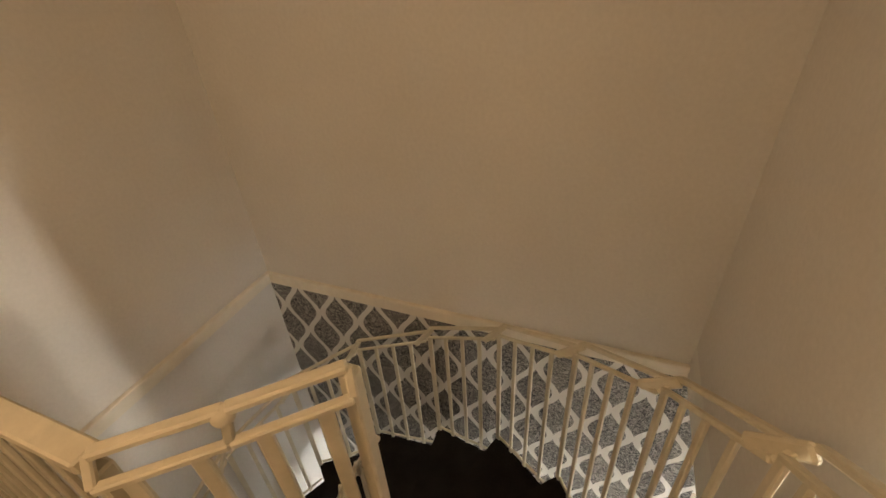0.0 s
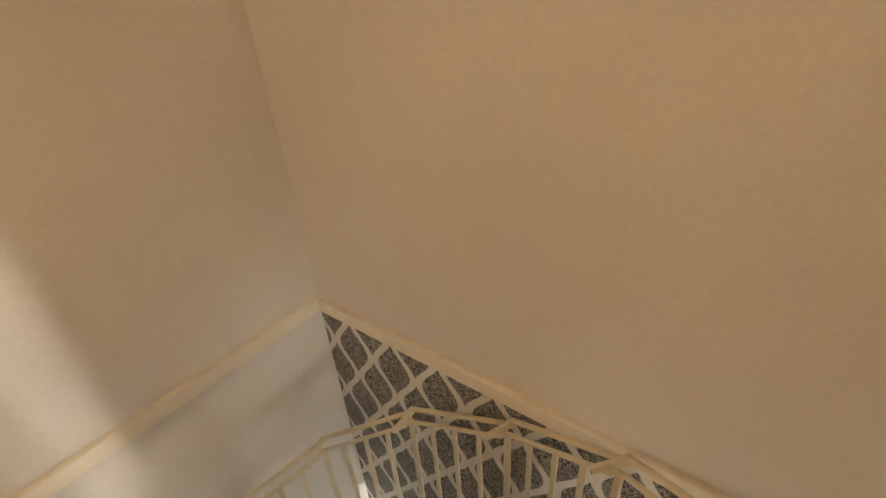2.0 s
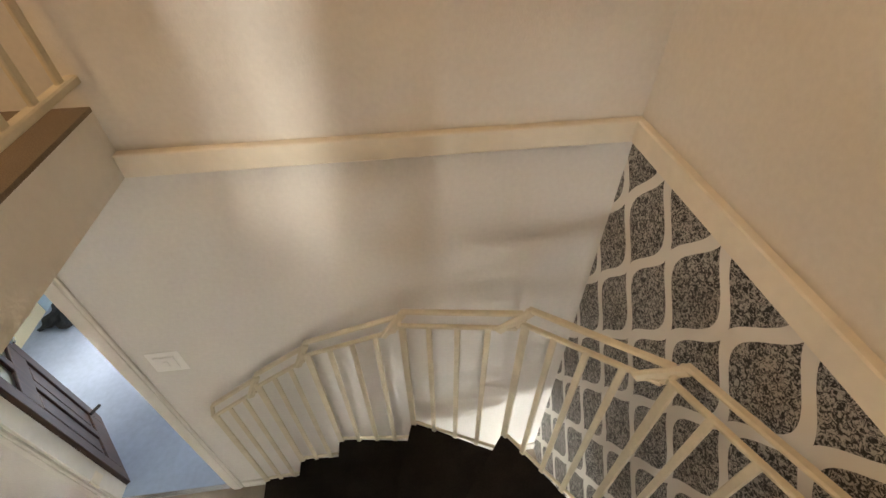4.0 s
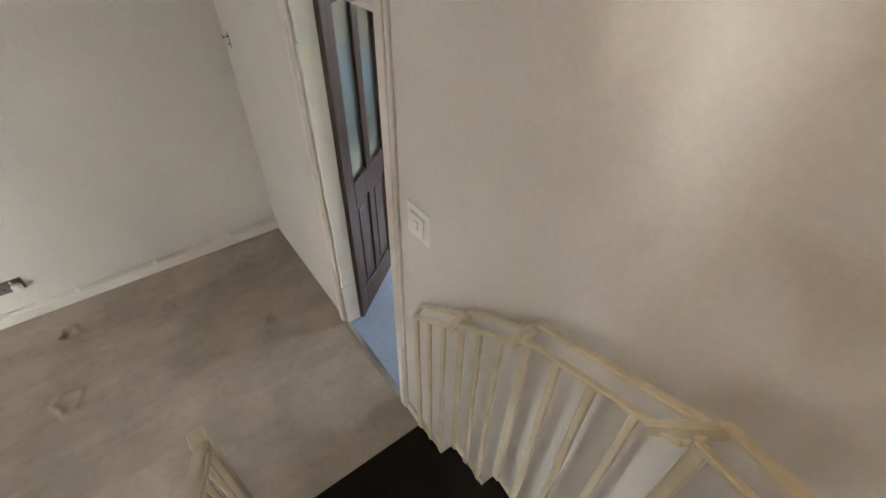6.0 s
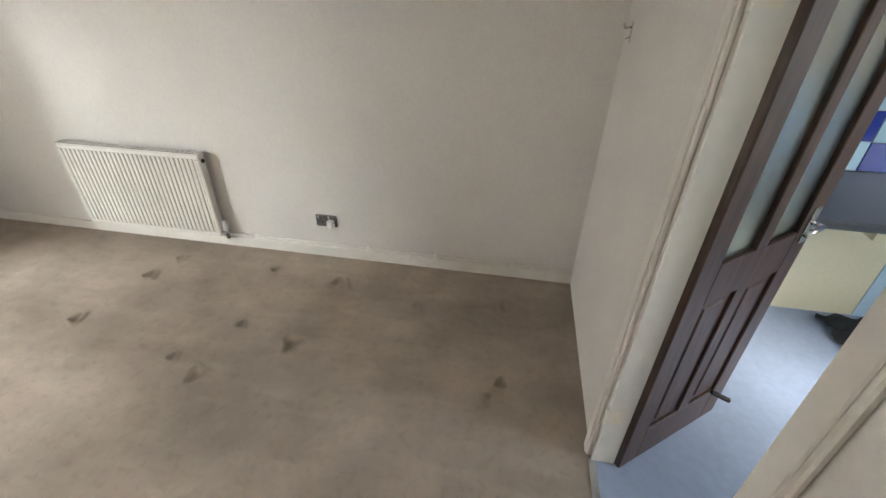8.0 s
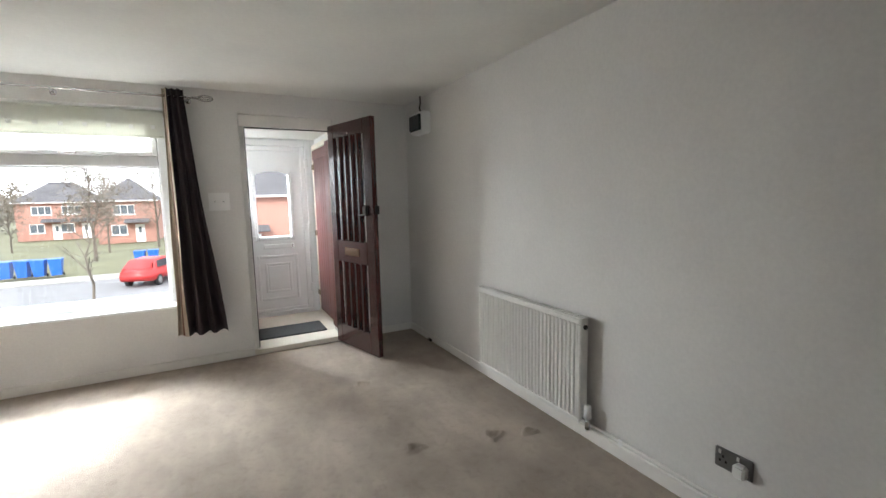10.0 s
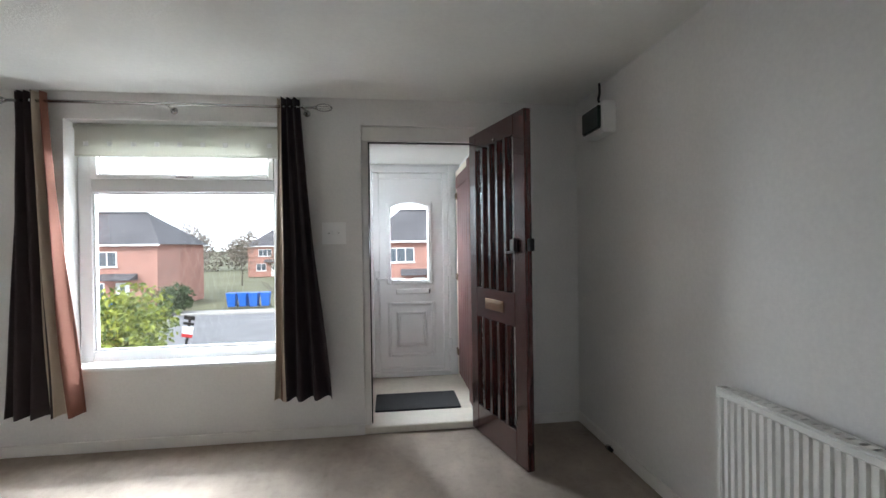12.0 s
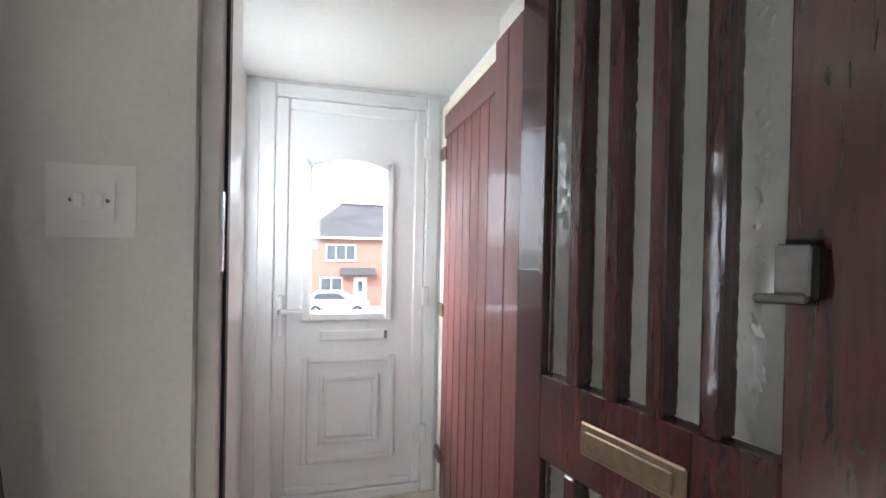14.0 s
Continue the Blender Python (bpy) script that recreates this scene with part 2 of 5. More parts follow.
M_SCREEN = mat("smoked_green_cover", (0.03, 0.04, 0.032), 0.15, grain=0.05)
M_PAPER = wallpaper_material()

# ---------------------------------------------------------------- mesh helpers


def box(bm, x0, x1, y0, y1, z0, z1, bevel=0.0, m=None, seg=1):
    """Adds a box, its edges rounded by bevel, placed by m."""
    r = bmesh.ops.create_cube(bm, size=1.0)
    vs = r["verts"]
    for v in vs:
        v.co = Vector(((x0 + x1) / 2 + v.co.x * (x1 - x0), (y0 + y1) / 2 + v.co.y * (y1 - y0), (z0 + z1) / 2 + v.co.z * (z1 - z0)))
    if bevel:
        es = list({e for v in vs for e in v.link_edges})
        r = bmesh.ops.bevel(bm, geom=es, offset=bevel, segments=seg, affect="EDGES", clamp_overlap=True)
        vs = list({v for f in r["faces"] for v in f.verts} | {v for v in vs if v.is_valid})
    if m is not None:
        bmesh.ops.transform(bm, matrix=m, verts=vs)
    return bm


def beam(bm, p, q, w, h, bevel=0.003, up=(0, 0, 1)):
    """A bar of width w and height h from p to q."""
    p, q = Vector(p), Vector(q)
    d = (q - p)
    length = d.length
    d.normalize()
    u = Vector(up)
    s = d.cross(u)
    if s.length < 1e-4:
        s = d.cross(Vector((1, 0, 0)))
    s.normalize()
    u = s.cross(d)
    m = Matrix(((s.x, d.x, u.x, p.x), (s.y, d.y, u.y, p.y), (s.z, d.z, u.z, p.z), (0, 0, 0, 1)))
    return box(bm, -w / 2, w / 2, 0, length, -h / 2, h / 2, bevel, m)


def rod(bm, p, q, r, n=12, r2=None):
    """A round bar from p to q."""
    p, q = Vector(p), Vector(q)
    d = q - p
    m = Matrix.Translation((p + q) / 2) @ d.to_track_quat("Z", "Y").to_matrix().to_4x4()
    bmesh.ops.create_cone(bm, cap_ends=True, segments=n, radius1=r, radius2=r if r2 is None else r2, depth=d.length, matrix=m)
    return bm


def ball(bm, c, r, scale=(1, 1, 1), n=12):
    bmesh.ops.create_uvsphere(bm, u_segments=n, v_segments=n // 2 + 2, radius=r, matrix=Matrix.Translation(c) @ Matrix.Diagonal((*scale, 1)))
    return bm


def tube(bm, pts, r, n=8):
    for a, b in zip(pts, pts[1:]):
        rod(bm, a, b, r, n)
    for a in pts[1:-1]:
        ball(bm, a, r, n=n)
    return bm


def smooth(bm):
    for f in bm.faces:
        f.smooth = True
    return bm


def part(name, bm, material, parent=None, label=""):
    me = bpy.data.meshes.new(name)
    bmesh.ops.recalc_face_normals(bm, faces=bm.faces[:])
    bm.to_mesh(me)
    bm.free()
    me.materials.append(material)
    ob = new(name, me)
    ob.parent = parent
    if label:
        ob["label"] = label
    return ob


def B(*a, **k):
    return box(bmesh.new(), *a, **k)


def thing(name, loc, label, category, group="", kind="", rz=0):
    e = new(name)
    e.empty_display_size = 0.05
    e.matrix_world = pose(*loc, 0, 0, rz)
    return tagged(e, label, category, group, kind)


def structure(name, bm, material, label, category="wall"):
    return tagged(part(name, bm, material), label, category, "", "structure")


# ---------------------------------------------------------------- the large structure
W, L, CEIL, UP = 3.872, 4.902, 2.305, 2.50     # room width, room length, ceiling height, upper floor height
OX, OY = 1.49, 2.37                            # stairwell opening in the upper floor
UZ = 4.85                                      # upper ceiling
KX0, KX1, KH = 1.952, 2.645, 2.03                # kitchen doorway
DX0, DX1, DH = 2.325, 3.125, 2.125             # front doorway
WX0, WX1, WZ0, WZ1 = 0.465, 1.81, 0.52, 2.13    # window opening
FT = 0.25                                      # front wall thickness

bm = bmesh.new()
box(bm, -0.12, KX0, -0.12, 0, 0, UZ)
box(bm, KX0, KX1, -0.12, 0, KH, UZ)
box(bm, KX1, W, -0.12, 0, 0, UZ)
structure("wall_south", bm, M_WALL, "plain cream emulsioned wall beside the spiral stair")
structure("wall_west", B(-0.12, 0, 0, 2.6, 0, UZ), M_WALL, "plain cream emulsioned wall above the papered wall")
structure("wall_west_return", B(-0.92, -0.12, 2.5, 2.6, 0, CEIL), M_WALL, "plain cream return wall")
structure("wall_west_front", B(-1.02, -0.92, 2.5, L + FT, 0, CEIL), M_WALL, "plain cream living room wall")
structure("wallpaper_west", B(0.0, 0.003, 0.0, 2.6, 0.0, CEIL), M_PAPER, "black and white ogee trellis wallpaper on the stair wall", "wallpaper")
structure("wall_east", B(W, W + 0.12, -2.9, L + FT, 0, UZ), M_WALL, "plain pale grey-cream emulsioned living room wall")
bm = bmesh.new()
box(bm, -0.92, WX0, L, L + FT, 0, CEIL)
box(bm, WX0, WX1, L, L + FT, 0, WZ0)
box(bm, WX0, WX1, L, L + FT, WZ1, CEIL)
box(bm, WX1, DX0, L, L + FT, 0, CEIL)
box(bm, DX0, DX1, L, L + FT, DH, CEIL)
box(bm, DX1, W, L, L + FT, 0, CEIL)
structure("wall_north", bm, M_WALL, "plain cream front wall with the window and doorway")

# ceiling and the floor above it in one slab, open over the stair
bm = bmesh.new()
box(bm, OX, W, 0, L + FT, CEIL, UP - 0.012)
box(bm, -1.02, OX, OY, L + FT, CEIL, UP - 0.012)
structure("ceiling", bm, M_CEIL, "off-white painted ceiling with an opening for the stair", "ceiling")
bm = bmesh.new()
box(bm, OX, W, 0, OY, UP - 0.012, UP)
structure("floor_landing", bm, M_UPCARPET, "brown carpet on the upstairs landing", "floor")
# doorway and its panel are unseen, added to narrow lamp light to a streak
bm = bmesh.new()
box(bm, 0, 1.08, OY, OY + 0.1, UP - 0.012, UZ)
box(bm, 1.96, W, OY, OY + 0.1, UP - 0.012, UZ)
box(bm, 1.08, 1.96, OY, OY + 0.1, UP + 2.0, UZ)
structure("panel_streak_slit", B(1.205, 1.98, OY + 0.102, OY + 0.14, UP, UP + 2.02, 0.003), M_GLOSS, "white panel added out of view, leaving a slit for a light streak", "door")
structure("wall_landing_north", bm, M_WALL, "plain cream wall on the upstairs landing")
# unseen enclosure, added round the lamp that makes the streak
bm = bmesh.new()
box(bm, 0.1, 0.2, OY + 0.1, 5.0, UP - 0.012, UZ)
box(bm, 2.9, 3.0, OY + 0.1, 5.0, UP - 0.012, UZ)
box(bm, 0.2, 2.9, 4.9, 5.0, UP - 0.012, UZ)
structure("wall_streak_box", bm, M_WALL, "plain cream enclosure added out of view round the streak lamp")
structure("ceiling_landing", B(-0.12, W + 0.12, -0.12, 5.0, UZ, UZ + 0.1), M_CEIL, "off-white ceiling over the landing", "ceiling")

# carpeted floor, with the dents that furniture left
DENTS = [(3.02, 1.53, 0.085), (2.95, 0.40, 0.05), (3.57, 1.48, 0.075), (3.63, 1.95, 0.05), (3.63, 2.65, 0.045), (2.97, 2.83, 0.055), (2.81, 2.10, 0.04),
         (3.10, 1.89, 0.04), (2.73, 1.91, 0.07), (2.97, 3.80, 0.05), (3.42, 2.72, 0.06), (3.54, 0.40, 0.06), (3.44, 0.93, 0.05), (2.86, 0.46, 0.035)]
nx, ny = 480, 492
gx, gy = np.meshgrid(np.linspace(-0.92, W, nx), np.linspace(0, L, ny))
gz = np.zeros_like(gx)
for dx, dy, dr in DENTS:
    turn = np.arctan2(gy - dy, gx - dx)
    rr = np.hypot(gx - dx, (gy - dy) * 1.2) * (1 + 0.16 * np.sin(3 * turn + 40 * dx) + 0.09 * np.sin(5 * turn + 31 * dy))
    gz += -0.016 * np.exp(-(rr / (dr * 0.5)) ** 4) + 0.015 * np.exp(-((rr - dr * 0.8) / (dr * 0.22)) ** 2)
verts = np.stack([gx, gy, gz], -1).reshape(-1, 3).tolist()
faces = [(j * nx + i, j * nx + i + 1, (j + 1) * nx + i + 1, (j + 1) * nx + i) for j in range(ny - 1) for i in range(nx - 1)]
me = bpy.data.meshes.new("floor")
me.from_pydata(verts, [], faces)
me.polygons.foreach_set("use_smooth", [True] * len(me.polygons))
me.materials.append(M_CARPET)
tagged(new("floor", me), "worn beige carpet with furniture dents and stains", "floor", "", "structure")
structure("floor_slab", B(-1.02, W + 0.12, -0.12, L + FT, -0.2, -0.03), M_GROUT, "plain slab under the carpet", "floor")

# skirting, trim band round the stairwell
SK = 0.07
bm = bmesh.new()
box(bm, W - 0.015, W, 0.0, L, 0, SK, 0.003)
structure("baseboard_east", bm, M_GLOSS, "white gloss skirting board", "skirting")
bm = bmesh.new()
box(bm, -0.92, DX0 - 0.0, L - 0.015, L, 0, SK, 0.003)
box(bm, DX1, W - 0.015, L - 0.015, L, 0, SK, 0.003)
structure("baseboard_north", bm, M_GLOSS, "white gloss skirting board", "skirting")
bm = bmesh.new()
box(bm, 0.003, KX0 - 0.075, 0, 0.015, 0, SK, 0.003)
structure("baseboard_south", bm, M_GLOSS, "white gloss skirting board", "skirting")
bm = bmesh.new()
box(bm, 0, OX, 0, 0.03, CEIL, CEIL + 0.072, 0.004)
box(bm, 0, 0.03, 0.03, OY, CEIL, CEIL + 0.072, 0.004)
structure("trim_stairwell", bm, M_TRIM, "cream gloss timber band round the stairwell", "trim")

# ---------------------------------------------------------------- the spiral stair
SC = (1.10, 1.14)                      # column of the winding part
RISE = 0.194
# outer end of each nosing, from the bottom step up: three straight steps along the wall, then winders
TIP = [(1.685, 0.04), (1.44, 0.03), (1.19, 0.03), (0.78, 0.075), (0.355, 0.275), (0.09, 0.64), (0.03, 1.11), (0.085, 1.53), (0.32, 1.91), (0.67, 2.17), (1.07, 2.27), (1.40, 2.25), (1.49, 2.22)]
INNER = [(1.68, 0.83), (1.44, 0.82), (1.20, 0.83), (1.05, 0.96)]
RAIL_H = [0.885] * 8 + [0.92, 1.02, 1.16, 1.25, 1.18]     # handrail over each nosing

stair = thing("winding_staircase", (SC[0], SC[1], 0), "cream painted metal winding staircase with dark carpeted treads", "staircase")
stair_inv = Matrix.Translation((-SC[0], -SC[1], 0))


def stair_part(name, bm, material, label="", parent=None):
    bmesh.ops.transform(bm, matrix=stair_inv, verts=bm.verts[:])
    return part(name, bm, material, parent or stair, label)


def inward(i):
    """Unit vector from the outer end of nosing i towards the inside of the stair."""
    if i < 3:
        return Vector((0, 1, 0))
    return (Vector((SC[0] - TIP[i][0], SC[1] - TIP[i][1], 0))).normalized()


def inner_end(i, r=0.09):
    if i < 4:
        return Vector((*INNER[i], 0))
    return Vector((SC[0], SC[1], 0)) - inward(i) * r


stair_part("column", rod(bmesh.new(), (SC[0], SC[1], 0), (SC[0], SC[1], 2.2), 0.03, 24), M_RAIL)
for i in range(12):
    z = RISE * (i + 1)
    n0, n1 = Vector((*TIP[i], 0)), Vector((*TIP[i + 1], 0))
    c0, c1 = inner_end(i), inner_end(min(i + 1, 11))
    run = (n1 - n0).normalized()
    back, cback = n1 + run * 0.03, (c1 + run * 0.02 if i < 11 else Vector((1.488, 1.25, 0)))
    for nm, mt, z0, z1, ins in (("tread", M_TREAD, z - 0.03, z, 0.014), ("tread_pan", M_RAIL, z - 0.062, z - 0.031, 0.028)):
        bm = bmesh.new()
        outline = [n0 + inward(i) * ins, (back + inward(i + 1) * (ins + 0.02) if i < 11 else Vector((1.488, 2.20, 0))), cback, c0]
        lo = [bm.verts.new((p.x, p.y, z0)) for p in outline]
        hi = [bm.verts.new((p.x, p.y, z1)) for p in outline]
        bm.faces.new(hi)
        bm.faces.new(lo[::-1])
        for k in range(4):
            q = (k + 1) % 4
            bm.faces.new((lo[k], lo[q], hi[q], hi[k]))
        bmesh.ops.bevel(bm, geom=bm.edges[:], offset=0.006, segments=2, affect="EDGES")
        stair_part(nm, bm, mt)


def guard(i, count, p0, p1, d0, d1, lift, name, joint):
    """The balustrade panel of one tread: slotted double handrail that climbs with the stair, upright bars, and the joint to the next panel."""
    z = RISE * (i + 1)
    up = Vector((0, 0, 1))
    h0, h1 = RAIL_H[i] + lift, RAIL_H[i + 1] + lift + RISE - 0.03
    p1 = p1.lerp(p0, 0.03)
    t0, t1 = p0 + up * (z + h0 + 0.006), p1 + up * (z + h1 + 0.006)
    l0, l1 = p0 + d0 * 0.034 + up * (z + h0 - 0.036), p1 + d1 * 0.034 + up * (z + h1 - 0.036)
    stair_part(name, beam(bmesh.new(), t0, t1, 0.024, 0.014, 0.004), M_RAIL)
    bm = bmesh.new()
    beam(bm, l0, l1, 0.018, 0.014, 0.003)
    beam(bm, l0, t0, 0.016, 0.014, 0.003)
    beam(bm, l1, t1, 0.016, 0.014, 0.003)
    stair_part("lower_bar", bm, M_RAIL)
    f0, f1 = p0 + d0 * 0.022 + up * (z + 0.03), p1 + d1 * 0.022 + up * (z + 0.03)
    d = (f1 - f0).normalized()
    for k in range(count):
        f = (k + 0.12) / count
        w = 0.030 if k == 0 else 0.022
        stair_part("baluster", beam(bmesh.new(), f0.lerp(f1, f) - up * 0.05, l0.lerp(l1, f), 0.012, w, 0.003, up=(d.x, d.y, 0)), M_RAIL)
    stair_part("foot_bar", beam(bmesh.new(), f0, f1, 0.014, 0.014, 0.003), M_RAIL)
    if joint:
        q0, q1 = p1.lerp(p0, 0.14) + d1 * 0.042 + up * (z + h1 - 0.07), p1 + (p1 - p0) * 0.07 + d1 * 0.012 + up * (z + h1 + 0.04)
        stair_part("rail_joint", beam(bmesh.new(), q0, q1, 0.018, 0.034, 0.006), M_RAIL)


for i in range(12):
    guard(i, 3 if i < 2 else 4, Vector((*TIP[i], 0)) + inward(i) * 0.004, Vector((*TIP[i + 1], 0)) + inward(i + 1) * 0.004, inward(i), inward(i + 1), 0.0, "handrail", i < 11)
for i in range(4, 8):
    guard(i, 2, inner_end(i, 0.22), inner_end(i + 1, 0.22), -inward(i), -inward(i + 1), -0.06 if i > 8 else 0.015, "inner_handrail", i < 7)
# straight inner balustrade of the bottom steps, and its newel
i0, i1 = Vector((1.16, 0.86, 0)), Vector((1.625, 0.84, 0))
stair_part("inner_handrail", beam(bmesh.new(), i0 + Vector((0, 0, 1.50)), i1 + Vector((0, 0, 1.08)), 0.03, 0.02, 0.004), M_RAIL)
stair_part("lower_bar", beam(bmesh.new(), i0 + Vector((0, 0, 1.45)), i1 + Vector((0, 0, 1.03)), 0.02, 0.016, 0.003), M_RAIL)
for k in range(5):
    p = i0.lerp(i1, (k + 0.3) / 5)
    stair_part("baluster", beam(bmesh.new(), p + Vector((0, 0, 0.58 - 0.42 * k / 5)), p + Vector((0, 0, 1.44 - 0.42 * (k + 0.3) / 5)), 0.016, 0.016, 0.003), M_RAIL)
stair_part("newel", B(1.612, 1.668, 0.82, 0.868, 0.0, 1.10, 0.006), M_RAIL)

# landing guard along the edge of the opening
guard_rail = thing("landing_balustrade", (1.50, 0.62, UP), "cream painted metal balustrade at the edge of the landing", "balustrade")


def lg(name, bm):
    bmesh.ops.transform(bm, matrix=Matrix.Translation((-1.50, -0.62, -UP)), verts=bm.verts[:])
    return part(name, bm, M_RAIL, guard_rail)


RAIL_W = (0.044, 0.026)
RUNS = [((1.49, 0.0, 3.385), (1.49, 1.28, 3.385)), ((1.49, 1.28, 3.395), (1.375, 1.43, 3.415)), ((1.375, 1.43, 3.415), (1.255, 1.57, 3.43))]
for run_no, (pa, pb) in enumerate(RUNS):
    pa, pb = Vector(pa), Vector(pb)
    thin = run_no > 0
    lg("top_rail", beam(bmesh.new(), pa, pb, 0.024 if thin else RAIL_W[0], 0.016 if thin else RAIL_W[1], 0.004))
    low = Vector((0.024, 0.018, -0.042)) if thin else Vector((0, 0, -0.06))
    bm = beam(bmesh.new(), pa + low, pb + low, 0.018, 0.014, 0.003)
    if thin:
        beam(bm, pa + low, pa, 0.016, 0.014, 0.003)
        beam(bm, pb + low, pb, 0.016, 0.014, 0.003)
    lg("under_rail", bm)
    lg("lower_rail", beam(bmesh.new(), (pa.x, pa.y, 2.57), (pb.x, pb.y, 2.57), 0.03, 0.022, 0.004))
    n = max(2, int((pb - pa).length / 0.105))
    for k in range(n):
        p = pa.lerp(pb, (k + 0.5) / n)
        lg("baluster", beam(bmesh.new(), (p.x, p.y, 2.575), p + low, 0.012, 0.026, 0.003, up=(pb - pa)))
lg("knuckle", smooth(ball(bmesh.new(), (1.38, 1.428, 3.405), 0.019, (1, 1, 0.9), 14)))
lg("post", B(1.474, 1.506, 1.264, 1.296, 2.50, 3.366, 0.004))
lg("post", B(1.24, 1.27, 1.555, 1.585, 2.30, 3.42, 0.004))

# ---------------------------------------------------------------- front door
DW, DT = 0.705, 0.045
door_yaw = math.degrees(math.atan2(4.196 - 4.900, 3.288 - 3.098))   # open a little past square
front_door = thing("front_door", (3.098, 4.900, 0.012), "open dark mahogany-stained front door with narrow rippled glass panes", "door", kind="structure", rz=door_yaw)


def fd(name, bm, material=None, parent=None, label=""):
    return part(name, bm, material or M_MAHOG, parent or front_door, label)


Y0, Y1 = -DT / 2, DT / 2
ST, STL = 0.095, 0.12               # hinge stile and lock stile
zr = [0.0, 0.19, 0.795, 0.995, 1.92, 2.04]
fd("hinge_stile", B(0, ST, Y0, Y1, 0, 2.04, 0.003))
fd("lock_stile", B(DW - STL, DW, Y0, Y1, 0, 2.04, 0.003))
fd("bottom_rail", B(ST, DW - STL, Y0, Y1, zr[0], zr[1], 0.003))
fd("middle_rail", B(ST, DW - STL, Y0, Y1, zr[2], zr[3], 0.003))
fd("top_rail", B(ST, DW - STL, Y0, Y1, zr[4], zr[5], 0.003))
slot = (DW - ST - STL) / 5
for z0, z1 in ((zr[1], zr[2]), (zr[3], zr[4])):
    for k in range(5):
        x0 = ST + slot * k
        pane = fd("glass_pane", B(x0 + 0.004, x0 + slot - 0.004, -0.003, 0.003, z0, z1), M_OBSC, label="rippled obscure glass")
        pane.visible_shadow = False
        if k:
            fd("mullion", B(x0 - 0.017, x0 + 0.017, Y0 - 0.004, Y1 + 0.004, z0, z1, 0.004))
plate = fd("letter_plate", B(ST + 0.13, ST + 0.36, Y0 - 0.008, Y0, 0.862, 0.932, 0.004), M_BRASS, label="worn brass letter plate")
fd("letter_flap", B(ST + 0.15, ST + 0.34, Y0 - 0.014, Y0 - 0.008, 0.876, 0.918, 0.003), M_BRASS, plate)
latch = fd("rim_latch", B(DW - 0.128, DW - 0.070, Y0 - 0.024, Y0, 1.225, 1.315, 0.014, seg=3), M_IRON, label="dark rim latch with a worn steel face")
fd("latch_face", B(DW - 0.122, DW - 0.080, Y0 - 0.029, Y0 - 0.023, 1.238, 1.308, 0.010, seg=3), M_STEEL, latch, "worn steel face")
bm = beam(bmesh.new(), (DW - 0.085, Y0 - 0.038, 1.236), (DW - 0.142, Y0 - 0.040, 1.232), 0.012, 0.014, 0.004)
rod(bm, (DW - 0.092, Y0 - 0.042, 1.236), (DW - 0.092, Y0 - 0.02, 1.236), 0.008)
fd("latch_lever", smooth(bm), M_STEEL, latch)
fd("latch_bolt", B(DW, DW + 0.03, -0.012, 0.02, 1.24, 1.31, 0.004), M_IRON, latch)
fd("spyhole", smooth(rod(bmesh.new(), (DW / 2, Y0 - 0.006, 1.94), (DW / 2, Y0, 1.94), 0.01, 12)), M_CHROME)
for z in (0.25, 1.0, 1.75):
    fd("hinge", rod(bmesh.new(), (-0.006, Y1 + 0.004, z - 0.05), (-0.006, Y1 + 0.004, z + 0.05), 0.008, 10), M_BRASS)

frame_ob = thing("door_frame_front", (2.89, L, 0), "pale painted timber frame of the front doorway", "door frame", kind="structure")


def df(name, bm, material=None, label=""):
    bmesh.ops.transform(bm, matrix=Matrix.Translation((-2.89, -L, 0)), verts=bm.verts[:])
    return part(name, bm, material or M_GLOSS, frame_ob, label)


df("jamb", B(DX0, DX0 + 0.045, L + 0.03, L + FT, 0, DH - 0.10, 0.004))
df("jamb", B(DX1 - 0.012, DX1, L + 0.03, L + FT, 0, DH - 0.10, 0.004))
df("head", B(DX0, DX1, L + 0.03, L + FT, DH - 0.10, DH, 0.004))
df("weather_strip", B(DX0 + 0.045, DX0 + 0.053, L + 0.06, L + 0.085, 0.05, DH - 0.10), M_IRON, "black weather strip")
df("weather_strip", B(DX0 + 0.053, DX1 - 0.013, L + 0.06, L + 0.085, DH - 0.108, DH - 0.10), M_IRON, "black weather strip")
df("strike_plate", B(DX0 + 0.045, DX0 + 0.05, L + 0.031, L + 0.058, 1.24, 1.42), M_CHROME, "bright steel strike plate")
df("threshold", B(DX0, DX1, L - 0.01, L + FT, 0, 0.05, 0.006), M_TRIM, "worn timber threshold")

# ---------------------------------------------------------------- porch
PF, PC, PX0, PX1, PY1 = 0.045, 2.075, 2.226, 3.196, 6.05
structure("floor_porch", B(PX0 - 0.1, PX1 + 0.1, L + FT, PY1 + 0.1, -0.2, PF), M_PORCHF, "cream vinyl porch floor", "floor")
structure("ceiling_porch", B(PX0 - 0.1, PX1 + 0.1, L + FT, PY1 + 0.1, PC, PC + 0.1), M_CEIL, "white porch ceiling", "ceiling")
# side opening and pane are unseen, added to let light into the porch
bm = bmesh.new()
box(bm, PX0 - 0.1, PX0, L + FT, 5.34, PF, PC)
box(bm, PX0 - 0.1, PX0, 5.86, PY1, PF, PC)
box(bm, PX0 - 0.1, PX0, 5.34, 5.86, PF, 1.2)
box(bm, PX0 - 0.1, PX0, 5.34, 5.86, 1.88, PC)
